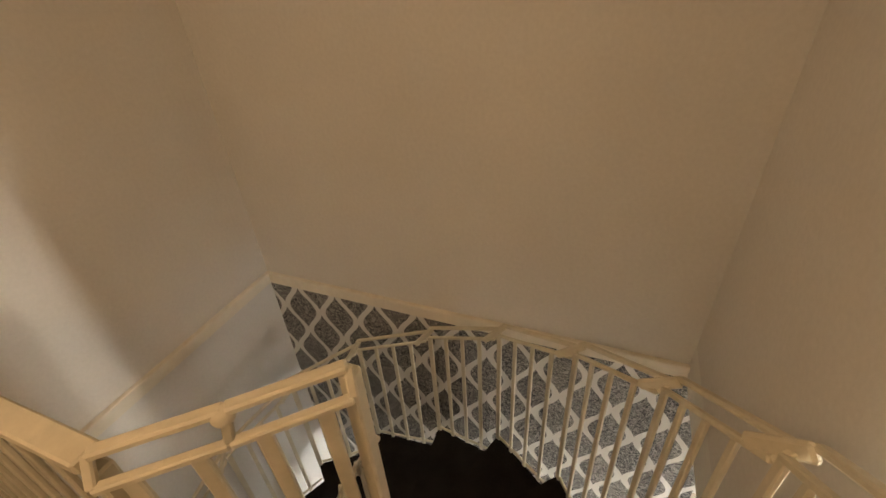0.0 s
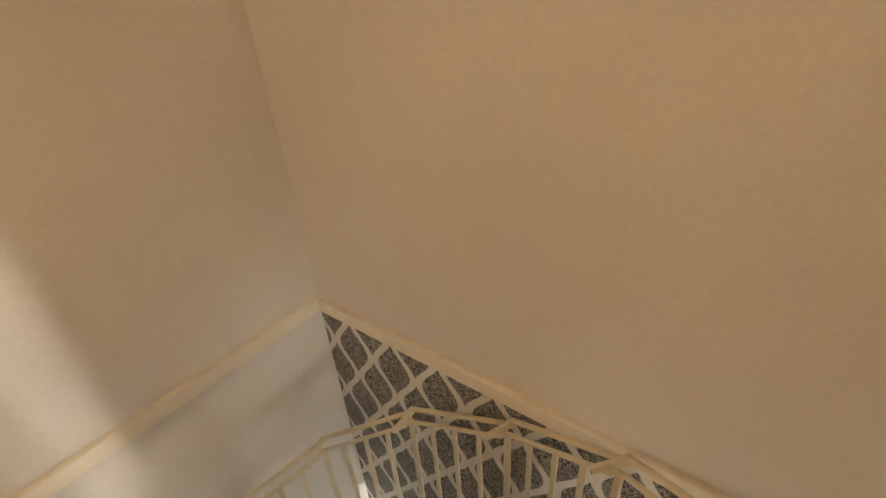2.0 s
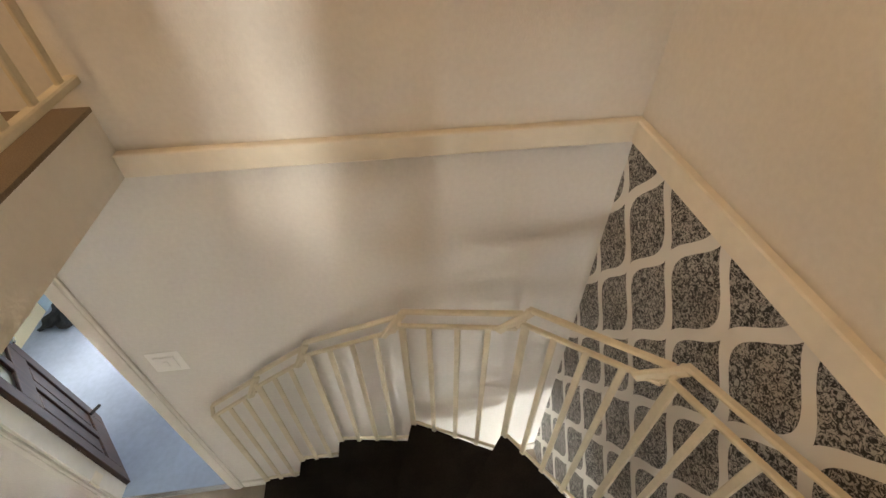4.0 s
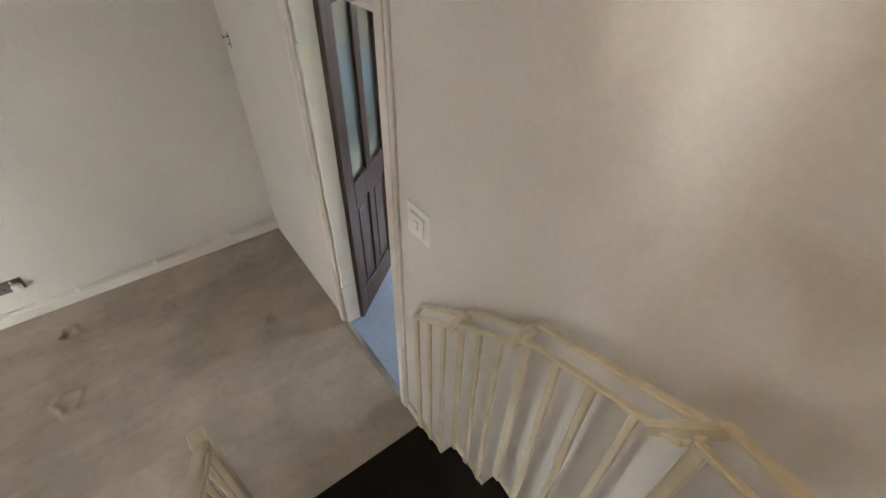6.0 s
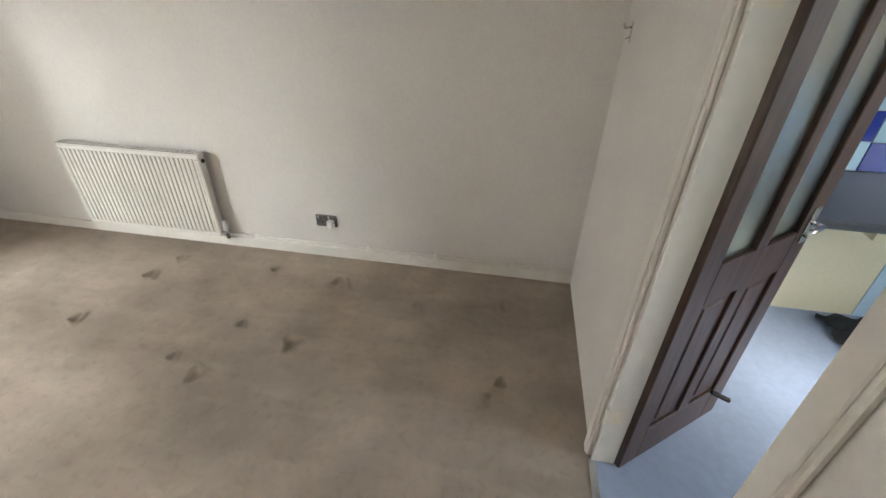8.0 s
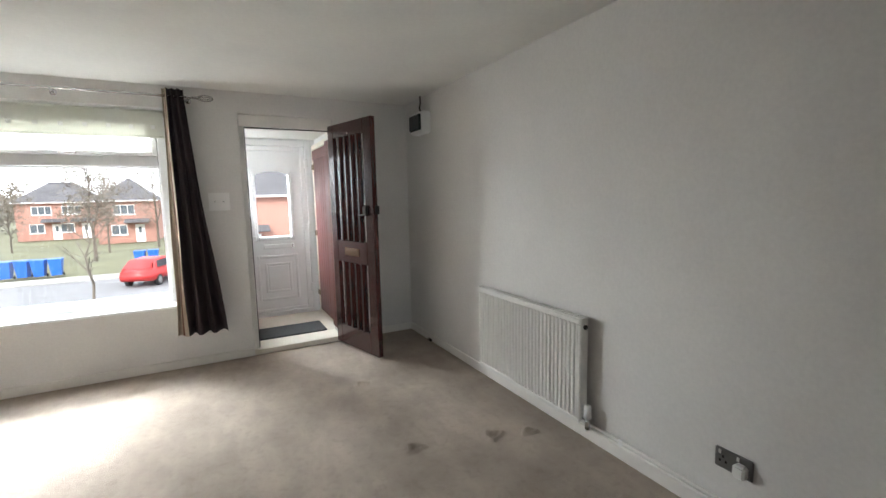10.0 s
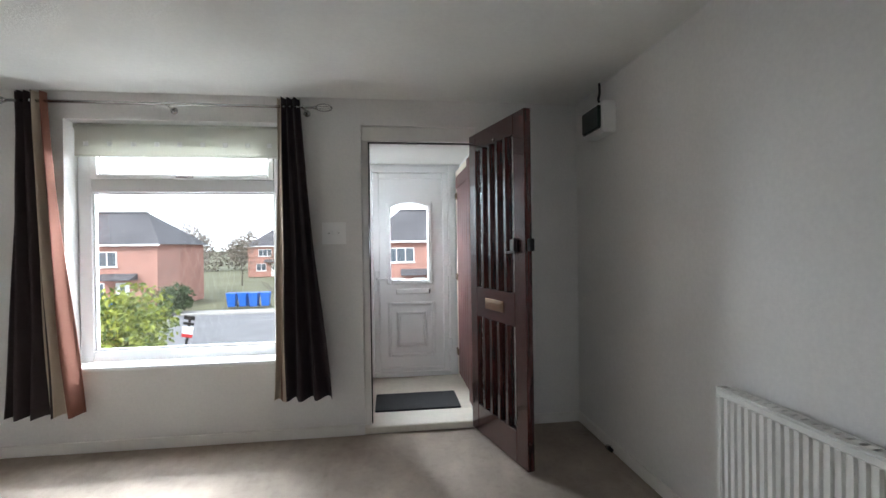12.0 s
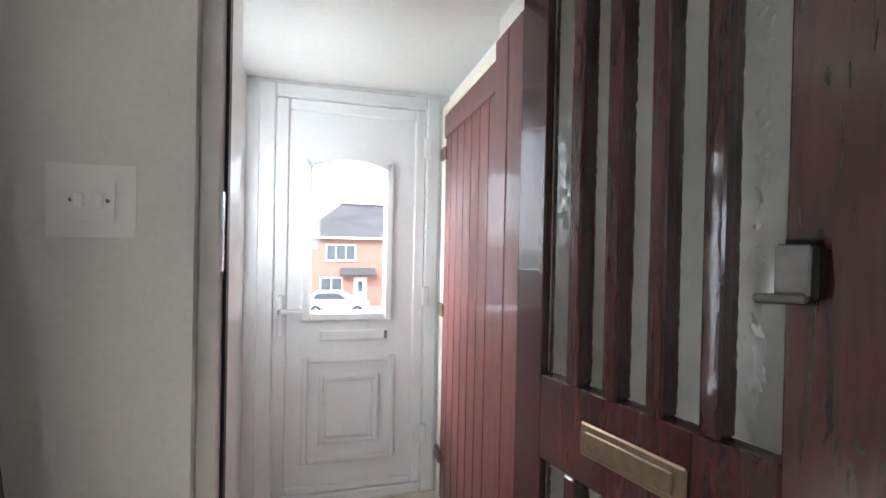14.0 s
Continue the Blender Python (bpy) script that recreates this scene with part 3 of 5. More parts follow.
pane = structure("window_porch_added", B(PX0 - 0.05, PX0 - 0.044, 5.34, 5.86, 1.2, 1.88), M_GLASS, "clear side pane added out of view to light the porch", "window")
pane.visible_shadow = False
structure("wall_porch_west", bm, M_UPVC, "white plain porch side wall")
structure("wall_porch_east", B(PX1, PX1 + 0.1, L + FT, PY1, PF, PC), M_UPVC, "white plain porch side wall")
bm = bmesh.new()
box(bm, PX0 - 0.1, 2.28, PY1, PY1 + 0.07, PF, PC)
box(bm, 3.148, PX1 + 0.1, PY1, PY1 + 0.07, PF, PC)
box(bm, 2.28, 3.148, PY1, PY1 + 0.07, 2.06, PC)
structure("wall_porch_front", bm, M_UPVC, "white plastic porch front")

pd = thing("porch_door", (2.68, PY1, PF), "closed white plastic porch door with an arched glass pane", "door", kind="structure")
PO = Matrix.Translation((-2.80, -PY1, -PF))


def pp(name, bm, material=None, parent=None, label=""):
    bmesh.ops.transform(bm, matrix=PO, verts=bm.verts[:])
    return part(name, bm, material or M_UPVC, parent or pd, label)


F = PY1 - 0.012
bm = bmesh.new()
for a in ((2.40, 2.475, PF, 2.06), (3.20, 3.268, PF, 2.06), (2.475, 3.20, 1.995, 2.06), (2.475, 3.20, PF, PF + 0.05)):
    box(bm, a[0], a[1], F, PY1 + 0.06, a[2], a[3], 0.006)
pp("frame", bm)
bm = bmesh.new()
for a in ((2.478, 2.537, 0.098, 1.992), (3.142, 3.197, 0.098, 1.992), (2.537, 3.142, 1.935, 1.992), (2.537, 3.142, 0.098, 0.135)):
    box(bm, a[0], a[1], PY1 - 0.006, PY1 + 0.05, a[2], a[3], 0.006)
pp("sash_edge", bm)
GX0, GX1, GZ0, GZ1, ARCH = 2.645, 2.995, 0.975, 1.665, 0.045
bm = bmesh.new()
LY0, LY1 = PY1 + 0.006, PY1 + 0.05
for a in ((2.53, GX0, 0.12, 1.945), (GX1, 3.15, 0.12, 1.945), (GX0, GX1, 0.12, GZ0), (GX0, GX1, GZ1 + ARCH, 1.945)):
    box(bm, a[0], a[1], LY0, LY1, a[2], a[3])
# arched filler over the pane
seg = 12
for k in range(seg):
    u0, u1 = k / seg, (k + 1) / seg
    h0, h1 = ARCH * math.sin(math.pi * u0) ** 0.7, ARCH * math.sin(math.pi * u1) ** 0.7
    x0, x1 = GX0 + (GX1 - GX0) * u0, GX0 + (GX1 - GX0) * u1
    q = [(x0, GZ1 + h0), (x1, GZ1 + h1), (x1, GZ1 + ARCH + 0.001), (x0, GZ1 + ARCH + 0.001)]
    vs = [[bm.verts.new((x, y, z)) for x, z in q] for y in (LY0, LY1)]
    bm.faces.new(vs[0])
    bm.faces.new(vs[1][::-1])
    for a in range(4):
        bm.faces.new((vs[0][a], vs[1][a], vs[1][(a + 1) % 4], vs[0][(a + 1) % 4]))
pp("leaf", bm)


def moulding(x0, x1, z0, z1, w, d, arch=0.0):
    """A raised picture-frame moulding on the inner face of the leaf."""
    bm = bmesh.new()
    y0, y1 = LY0 - d, LY0
    for a in ((x0, x0 + w, z0, z1), (x1 - w, x1, z0, z1), (x0 + w, x1 - w, z0, z0 + w)):
        box(bm, a[0], a[1], y0, y1, a[2], a[3], d * 0.45)
    if arch:
        n = 12
        pts = [Vector((x0 + w / 2 + (x1 - x0 - w) * k / n, (y0 + y1) / 2, z1 - w / 2 + arch * math.sin(math.pi * k / n) ** 0.7)) for k in range(n + 1)]
        for a, b in zip(pts, pts[1:]):
            beam(bm, a, b + (b - a) * 0.05, d, w, 0.0)
    else:
        box(bm, x0 + w, x1 - w, y0, y1, z1 - w, z1, d * 0.45)
    return bm


pp("glazing_bead", moulding(GX0 - 0.045, GX1 + 0.045, GZ0 - 0.045, GZ1 + 0.05, 0.045, 0.02, ARCH))
pane = pp("glass_pane", B(GX0, GX1, LY0 + 0.02, LY0 + 0.026, GZ0, GZ1 + ARCH), M_GLASS)
pane.visible_shadow = False
pp("panel_moulding", moulding(2.61, 3.06, 0.24, 0.76, 0.03, 0.016))
pp("panel_moulding", moulding(2.69, 2.98, 0.33, 0.67, 0.025, 0.014))
pp("raised_panel", B(2.725, 2.945, LY0 - 0.008, LY0, 0.365, 0.635, 0.006))
lp = pp("letter_plate", B(2.69, 3.02, LY0 - 0.012, LY0, 0.835, 0.885, 0.005), M_UPVC)
pp("letter_plate_end", B(3.0, 3.015, LY0 - 0.016, LY0 - 0.012, 0.84, 0.88), M_CHROME, lp)
hd = pp("handle_plate", B(2.495, 2.525, PY1 - 0.018, PY1 - 0.006, 0.86, 1.06, 0.006), M_UPVC)
pp("lever", beam(bmesh.new(), (2.51, LY0 - 0.05, 0.985), (2.62, LY0 - 0.05, 0.985), 0.018, 0.022, 0.006), M_UPVC, hd)
pp("spindle", rod(bmesh.new(), (2.51, LY0 - 0.05, 0.985), (2.51, LY0 - 0.02, 0.985), 0.011), M_CHROME, hd)
for z in (0.35, 1.05, 1.8):
    pp("hinge", B(3.185, 3.222, F - 0.022, F + 0.004, z - 0.05, z + 0.05, 0.006), M_UPVC)

# boarded cupboard door on the side of the porch
cup = thing("boarded_cupboard_door", (3.166, 5.568, PF), "dark red stained boarded cupboard door in a white frame", "door", kind="structure")
CO = Matrix.Translation((-3.30, -5.82, -PF))


def cp(name, bm, material, label=""):
    bmesh.ops.transform(bm, matrix=CO, verts=bm.verts[:])
    return part(name, bm, material, cup, label)


for k in range(7):
    y = 5.46 + k * 0.098
    cp("board", B(3.275, 3.30, y, y + 0.0945, 0.10, 1.93, 0.004), M_RED)
cp("board", B(3.275, 3.30, 5.375, 5.4565, 0.10, 1.93, 0.004), M_RED)
for y in (5.192, 5.298):
    cp("board", B(3.234, 3.246, y, y + 0.1025, 0.10, 1.95, 0.004), M_RED)
cp("ledge", B(3.265, 3.277, 5.46, 6.14, 1.82, 1.93, 0.004), M_RED)
bm = bmesh.new()
box(bm, 3.28, 3.33, 6.17, 6.24, PF, 2.0, 0.005)
box(bm, 3.28, 3.33, 5.355, 5.372, PF, 2.0, 0.005)
box(bm, 3.28, 3.33, 5.45, 6.17, 1.95, 2.0, 0.005)
cp("frame", bm, M_TRIM, "cream painted frame")
for z in (0.3, 1.0, 1.75):
    cp("hinge", B(3.262, 3.275, 6.12, 6.20, z - 0.03, z + 0.03, 0.003), M_BRASS)

mat_ob = part("door_mat", B(2.385, 3.04, 5.165, 5.54, PF, PF + 0.014, 0.004), M_BLACK)
tagged(mat_ob, "dark charcoal ribbed door mat on the porch floor", "door mat")

# ---------------------------------------------------------------- kitchen beyond the doorway
structure("floor_kitchen", B(1.2, W, -2.9, -0.12, -0.2, 0.002), M_VINYL, "blue-grey vinyl kitchen floor", "floor")
bm = bmesh.new()
box(bm, KX0, KX1, -0.12, 0.0, -0.1, 0.003)
structure("floor_kitchen_doorway", bm, M_VINYL, "blue-grey vinyl in the kitchen doorway", "floor")
structure("wall_kitchen_west", B(1.08, 1.2, -2.9, -0.12, 0, 2.4), M_CREAM, "cream kitchen wall")
# this opening is unseen, added to go with the kitchen lamp
bm = bmesh.new()
box(bm, 1.2, 1.4, -3.0, -2.9, 0, 2.4)
box(bm, 2.4, W, -3.0, -2.9, 0, 2.4)
box(bm, 1.4, 2.4, -3.0, -2.9, 0, 1.1)
box(bm, 1.4, 2.4, -3.0, -2.9, 2.1, 2.4)
structure("wall_kitchen_south", bm, M_CREAM, "cream kitchen wall with an added, unseen window opening")
structure("wall_kitchen_east", B(W - 0.004, W, -2.9, -0.12, 0, 2.4), M_CREAM, "cream kitchen wall under the breakfast bar")
structure("ceiling_kitchen", B(1.08, W + 0.12, -3.0, -0.12, 2.4, 2.5), M_CEIL, "white kitchen ceiling", "ceiling")

thr = tagged(part("door_threshold_strip", B(KX0 + 0.01, KX1 - 0.01, -0.02, 0.012, 0.0, 0.008, 0.003), M_CHROME), "thin metal threshold strip at the kitchen doorway", "threshold strip", kind="structure")

kf = thing("door_frame_kitchen", (2.30, 0, 0), "cream painted door frame and architrave of the kitchen doorway", "door frame", kind="structure")


def kp(name, bm, material=None, label=""):
    bmesh.ops.transform(bm, matrix=Matrix.Translation((-2.30, 0, 0)), verts=bm.verts[:])
    return part(name, bm, material or M_GLOSS, kf, label)


for x0, x1 in ((KX0 - 0.068, KX0 + 0.002), (KX1 - 0.002, KX1 + 0.066)):
    bm = bmesh.new()
    box(bm, x0, x1, 0.0, 0.016, 0, KH + 0.066, 0.004)
    box(bm, x0 + 0.012, x1 - 0.012, 0.014, 0.022, 0, KH + 0.05, 0.003)
    kp("architrave", bm)
kp("head_architrave", B(KX0 + 0.002, KX1 - 0.002, 0.0, 0.016, KH, KH + 0.066, 0.004))
kp("jamb_lining", B(KX0, KX0 + 0.025, -0.12, -0.001, 0.003, KH, 0.003))
kp("jamb_lining", B(KX1 - 0.025, KX1, -0.12, -0.001, 0.003, KH, 0.003))
kp("head_lining", B(KX0 + 0.025, KX1 - 0.025, -0.12, -0.001, KH - 0.025, KH, 0.003))

for z in (0.30, 1.72):
    bm = rod(bmesh.new(), (KX1 - 0.026, 0.004, z - 0.045), (KX1 - 0.026, 0.004, z + 0.045), 0.007, 10)
    box(bm, KX1 - 0.028, KX1 - 0.024, -0.06, 0.002, z - 0.04, z + 0.04)
    kp("hinge", bm, M_TRIM, "painted-over hinge")

k_yaw = math.degrees(math.atan2(-0.433, 0.34))
kd = thing("kitchen_door", (KX1 - 0.03, -0.095, 0.008), "open brown stained kitchen door with two frosted glass panes over two panels", "door", kind="structure", rz=k_yaw)
KW = 0.615


def kdp(name, bm, material=None, parent=None, label=""):
    return part(name, bm, material or M_KDOOR, parent or kd, label)


kdp("hinge_stile", B(0, 0.10, -0.02, 0.02, 0, 1.98, 0.003))
kdp("lock_stile", B(KW - 0.10, KW, -0.02, 0.02, 0, 1.98, 0.003))
kdp("muntin", B(KW / 2 - 0.032, KW / 2 + 0.032, -0.02, 0.02, 0.2, 1.87, 0.003))
kdp("bottom_rail", B(0.10, KW - 0.10, -0.02, 0.02, 0, 0.2, 0.003))
kdp("lock_rail", B(0.10, KW - 0.10, -0.0205, 0.0205, 0.84, 1.0, 0.003))
kdp("top_rail", B(0.10, KW - 0.10, -0.02, 0.02, 1.87, 1.98, 0.003))
for x0, x1 in ((0.10, KW / 2 - 0.032), (KW / 2 + 0.032, KW - 0.10)):
    kdp("glass_pane", B(x0, x1, -0.003, 0.003, 1.0, 1.87), M_KGLASS, label="frosted pale green glass")
    bm = B(x0, x1, -0.008, 0.008, 0.2, 0.84)
    box(bm, x0 + 0.03, x1 - 0.03, -0.014, 0.014, 0.23, 0.81, 0.006)
    kdp("panel", bm)
for s in (-1, 1):
    pl = kdp("handle_rose", B(KW - 0.07, KW - 0.03, min(s * 0.02, s * 0.028), max(s * 0.02, s * 0.028), 0.95, 1.09, 0.004), M_CHROME)
    bm = bmesh.new()
    rod(bm, (KW - 0.05, s * 0.028, 1.03), (KW - 0.05, s * 0.06, 1.03), 0.009)
    rod(bm, (KW - 0.05, s * 0.06, 1.03), (KW - 0.16, s * 0.06, 1.03), 0.009)
    kdp("lever", smooth(bm), M_CHROME, pl)
kdp("floor_catch", beam(bmesh.new(), (KW - 0.12, -0.02, 0.20), (KW - 0.06, -0.08, 0.17), 0.02, 0.018, 0.004), M_IRON, label="dark drop-down door stop")

bar = thing("breakfast_bar", (3.68, -1.5, 0), "dark grey breakfast bar fixed to the kitchen wall", "worktop")
bm = B(3.25, W - 0.006, -2.6, -0.14, 0.865, 0.905, 0.008)
bmesh.ops.transform(bm, matrix=Matrix.Translation((-3.68, 1.5, 0)), verts=bm.verts[:])
part("top", bm, M_WORK, bar)
for y in (-2.5, -1.4, -0.3):
    bm = B(3.70, W - 0.006, y - 0.012, y + 0.012, 0.6, 0.864, 0.003)
    bmesh.ops.transform(bm, matrix=Matrix.Translation((-3.68, 1.5, 0)), verts=bm.verts[:])
    part("bracket", bm, M_CREAM, bar)
wc = thing("wall_cupboard", (3.85, -1.4, 1.37), "tan wooden wall cupboards over the tiles", "cupboard")
bm = B(3.58, W - 0.006, -2.6, -0.5, 1.372, 2.1, 0.004)
bmesh.ops.transform(bm, matrix=Matrix.Translation((-3.85, 1.4, -1.37)), verts=bm.verts[:])
part("body", bm, M_TAN, wc)
for k in range(4):
    y = -2.595 + k * 0.525
    bm = B(3.562, 3.58, y + 0.003, y + 0.52, 1.375, 2.095, 0.004)
    bmesh.ops.transform(bm, matrix=Matrix.Translation((-3.85, 1.4, -1.37)), verts=bm.verts[:])
    dr = part("door", bm, M_TAN, wc)
    bm = smooth(rod(bmesh.new(), (3.545, y + 0.06, 1.45), (3.562, y + 0.06, 1.45), 0.012))
    bmesh.ops.transform(bm, matrix=Matrix.Translation((-3.85, 1.4, -1.37)), verts=bm.verts[:])
    part("knob", bm, M_CHROME, dr)

structure("wall_panel_kitchen", B(W - 0.010, W - 0.004, -2.88, -1.66, 0.0, 0.86, 0.002), M_PALEBLUE, "pale blue painted panel under the breakfast bar", "wall panel")
cloth = thing("floor_cloth", (3.70, -1.60, 0.002), "crumpled dark grey cloth on the vinyl floor", "cloth")
bm = bmesh.new()
crng = random.Random(8)
cg = [[bm.verts.new((-0.13 + 0.26 * i / 14 + 0.02 * math.sin(j * 0.9), -0.16 + 0.32 * j / 14 + 0.02 * math.sin(i * 0.7), 0.012 + 0.03 * abs(math.sin(i * 0.8 + 0.6 * math.sin(j * 0.7))) * crng.uniform(0.7, 1.0) * math.sin(math.pi * (i + 0.5) / 15))) for i in range(15)] for j in range(15)]
for j in range(14):
    for i in range(14):
        bm.faces.new((cg[j][i], cg[j][i + 1], cg[j + 1][i + 1], cg[j + 1][i]))
bmesh.ops.solidify(bm, geom=bm.faces[:], thickness=0.008)
part("fabric", smooth(bm), M_CLOTH, cloth)

# ---------------------------------------------------------------- kitchen tiles
tile_wall = thing("tiled_splashback", (W - 0.006, -1.4, 0.905), "cobalt and pale blue chequered wall tiles", "tiles", kind="structure")
part("grout_bed", B(-0.003, 0.001, -1.2, 1.2, 0.0, 0.45), M_GROUT, tile_wall)
tile_mesh = {}
for key, mt in (("blue", M_TILEB), ("pale", M_TILEL)):
    bm = B(-0.011, -0.003, 0.0015, 0.1485, 0.0015, 0.1485, 0.002)
    me = bpy.data.meshes.new("tile")
    bm.to_mesh(me)
    bm.free()
    me.materials.append(mt)
    tile_mesh[key] = me
for row in range(3):
    for col in range(16):
        ob = new("tile", tile_mesh["blue" if (row + col) % 2 == 0 else "pale"])
        ob.parent = tile_wall
        ob.location = (0, -1.2 + col * 0.15, row * 0.15)

# ---------------------------------------------------------------- window, blind, curtains
FY = L + 0.115                        # inner face of the window frame
win = thing("window_1", ((WX0 + WX1) / 2, FY, WZ0), "white plastic window with one large pane under a narrow top light", "window", kind="structure")
WM = Matrix.Translation((-(WX0 + WX1) / 2, -FY, -WZ0))


def wp(name, bm, material=None, parent=None, label=""):
    bmesh.ops.transform(bm, matrix=WM, verts=bm.verts[:])
    return part(name, bm, material or M_UPVC, parent or win, label)


wx0, wx1, wz0, wz1 = WX0 + 0.005, WX1 - 0.005, WZ0 + 0.025, WZ1 - 0.005
TR0, TR1 = 1.675, 1.765
wp("frame", B(wx0, wx0 + 0.085, FY, FY + 0.07, wz0, wz1, 0.006))
wp("frame", B(wx1 - 0.085, wx1, FY, FY + 0.07, wz0, wz1, 0.006))
wp("frame", B(wx0 + 0.085, wx1 - 0.085, FY, FY + 0.07, wz0, wz0 + 0.075, 0.006))
wp("frame", B(wx0 + 0.085, wx1 - 0.085, FY, FY + 0.07, wz1 - 0.08, wz1, 0.006))
wp("transom", B(wx0 + 0.085, wx1 - 0.085, FY, FY + 0.07, TR0, TR1, 0.006))
sash = bmesh.new()
for a in ((wx0 + 0.085, wx0 + 0.125, TR1, wz1 - 0.08), (wx1 - 0.125, wx1 - 0.085, TR1, wz1 - 0.08), (wx0 + 0.125, wx1 - 0.125, TR1, TR1 + 0.03), (wx0 + 0.125, wx1 - 0.125, wz1 - 0.11, wz1 - 0.08)):
    box(sash, a[0], a[1], FY - 0.012, FY + 0.05, a[2], a[3], 0.005)
sash = wp("top_light", sash)
wp("window_catch", B(1.09, 1.20, FY - 0.03, FY - 0.012, TR1 + 0.004, TR1 + 0.022, 0.004), M_CHROME, sash)
for z0, z1, x0, x1 in ((wz0 + 0.075, TR0, wx0 + 0.085, wx1 - 0.085), (TR1 + 0.03, wz1 - 0.11, wx0 + 0.125, wx1 - 0.125)):
    g = wp("pane", B(x0, x1, FY + 0.03, FY + 0.036, z0, z1), M_GLASS)
    g.visible_shadow = False
    bead = bmesh.new()
    for a in ((x0, x0 + 0.012, z0, z1), (x1 - 0.012, x1, z0, z1), (x0 + 0.012, x1 - 0.012, z0, z0 + 0.012), (x0 + 0.012, x1 - 0.012, z1 - 0.012, z1)):
        box(bead, a[0], a[1], FY + 0.012, FY + 0.03, a[2], a[3], 0.004)
    wp("glazing_bead", bead)
wp("window_sill", B(WX0 + 0.002, WX1 - 0.002, L - 0.03, FY + 0.002, WZ0, WZ0 + 0.024, 0.006))

blind = thing("roller_blind", ((WX0 + WX1) / 2, L + 0.07, 1.90), "cream roller blind drawn up, with square chrome eyelets", "blind")
BM = Matrix.Translation((-(WX0 + WX1) / 2, -(L + 0.07), -1.90))


def bp_(name, bm, material):
    bmesh.ops.transform(bm, matrix=BM, verts=bm.verts[:])
    return part(name, bm, material, blind)


bp_("roller", smooth(rod(bmesh.new(), (WX0 + 0.02, L + 0.08, 2.10), (WX1 - 0.02, L + 0.08, 2.10), 0.022, 20)), M_BLIND)
bm = bmesh.new()
rows = [[[bm.verts.new((WX0 + 0.03 + (WX1 - WX0 - 0.06) * k / 30, L + 0.056 + 0.002 * math.sin(k * 0.6) + d, z)) for k in range(31)] for z in (1.915, 2.10)] for d in (0, 0.002)]
for a in rows:
    for k in range(30):
        bm.faces.new((a[0][k], a[0][k + 1], a[1][k + 1], a[1][k]))
for z in (0, 1):
    for k in range(30):
        bm.faces.new((rows[0][z][k], rows[0][z][k + 1], rows[1][z][k + 1], rows[1][z][k]))
for k in (0, 30):
    bm.faces.new((rows[0][0][k], rows[0][1][k], rows[1][1][k], rows[1][0][k]))
bp_("fabric", bm, M_BLIND)
bp_("bottom_bar", B(WX0 + 0.03, WX1 - 0.03, L + 0.051, L + 0.063, 1.90, 1.918, 0.004), M_BLIND)
n_eye = 9
for k in range(n_eye):
    x = WX0 + 0.10 + (WX1 - WX0 - 0.2) * k / (n_eye - 1)
    bm = bmesh.new()
    for a in ((-0.015, -0.010, -0.015, 0.015), (0.010, 0.015, -0.015, 0.015), (-0.010, 0.010, -0.015, -0.010), (-0.010, 0.010, 0.010, 0.015)):
        box(bm, x + a[0], x + a[1], L + 0.047, L + 0.053, 1.985 + a[2], 1.985 + a[3], 0.001)
    box(bm, x - 0.010, x + 0.010, L + 0.050, L + 0.053, 1.975, 1.995)
    bp_("eyelet", bm, M_UPVC)

PY, PZ = L - 0.105, 2.205
pole = thing("curtain_pole", (1.10, PY, PZ), "thin steel curtain pole with oval wire finials", "curtain pole")
PM = Matrix.Translation((-1.10, -PY, -PZ))


def po(name, bm, material=M_CHROME, parent=None):
    bmesh.ops.transform(bm, matrix=PM, verts=bm.verts[:])
    return part(name, bm, material, parent or pole)


po("rod", smooth(rod(bmesh.new(), (0.22, PY, PZ), (2.04, PY, PZ), 0.0095, 14)))
for x, s in ((0.22, -1), (2.04, 1)):
    bm = bmesh.new()
    for k in range(5):
        a = math.pi * k / 5
        pts = [Vector((x + s * (0.055 - 0.055 * math.cos(u)), PY + 0.025 * math.sin(u) * math.cos(a), PZ + 0.025 * math.sin(u) * math.sin(a))) for u in [2 * math.pi * q / 16 for q in range(17)]]
        tube(bm, pts, 0.0022, 5)
    ball(bm, (x, PY, PZ), 0.013)
    po("finial", smooth(bm))
for x in (0.36, 1.13, 1.97):
    bm = bmesh.new()
    rod(bm, (x, PY, PZ - 0.004), (x, L, PZ - 0.012), 0.007, 10)
    rod(bm, (x, L - 0.006, PZ - 0.012), (x, L, PZ - 0.012), 0.022, 16)
    ball(bm, (x, PY, PZ), 0.015)
    po("bracket", smooth(bm))


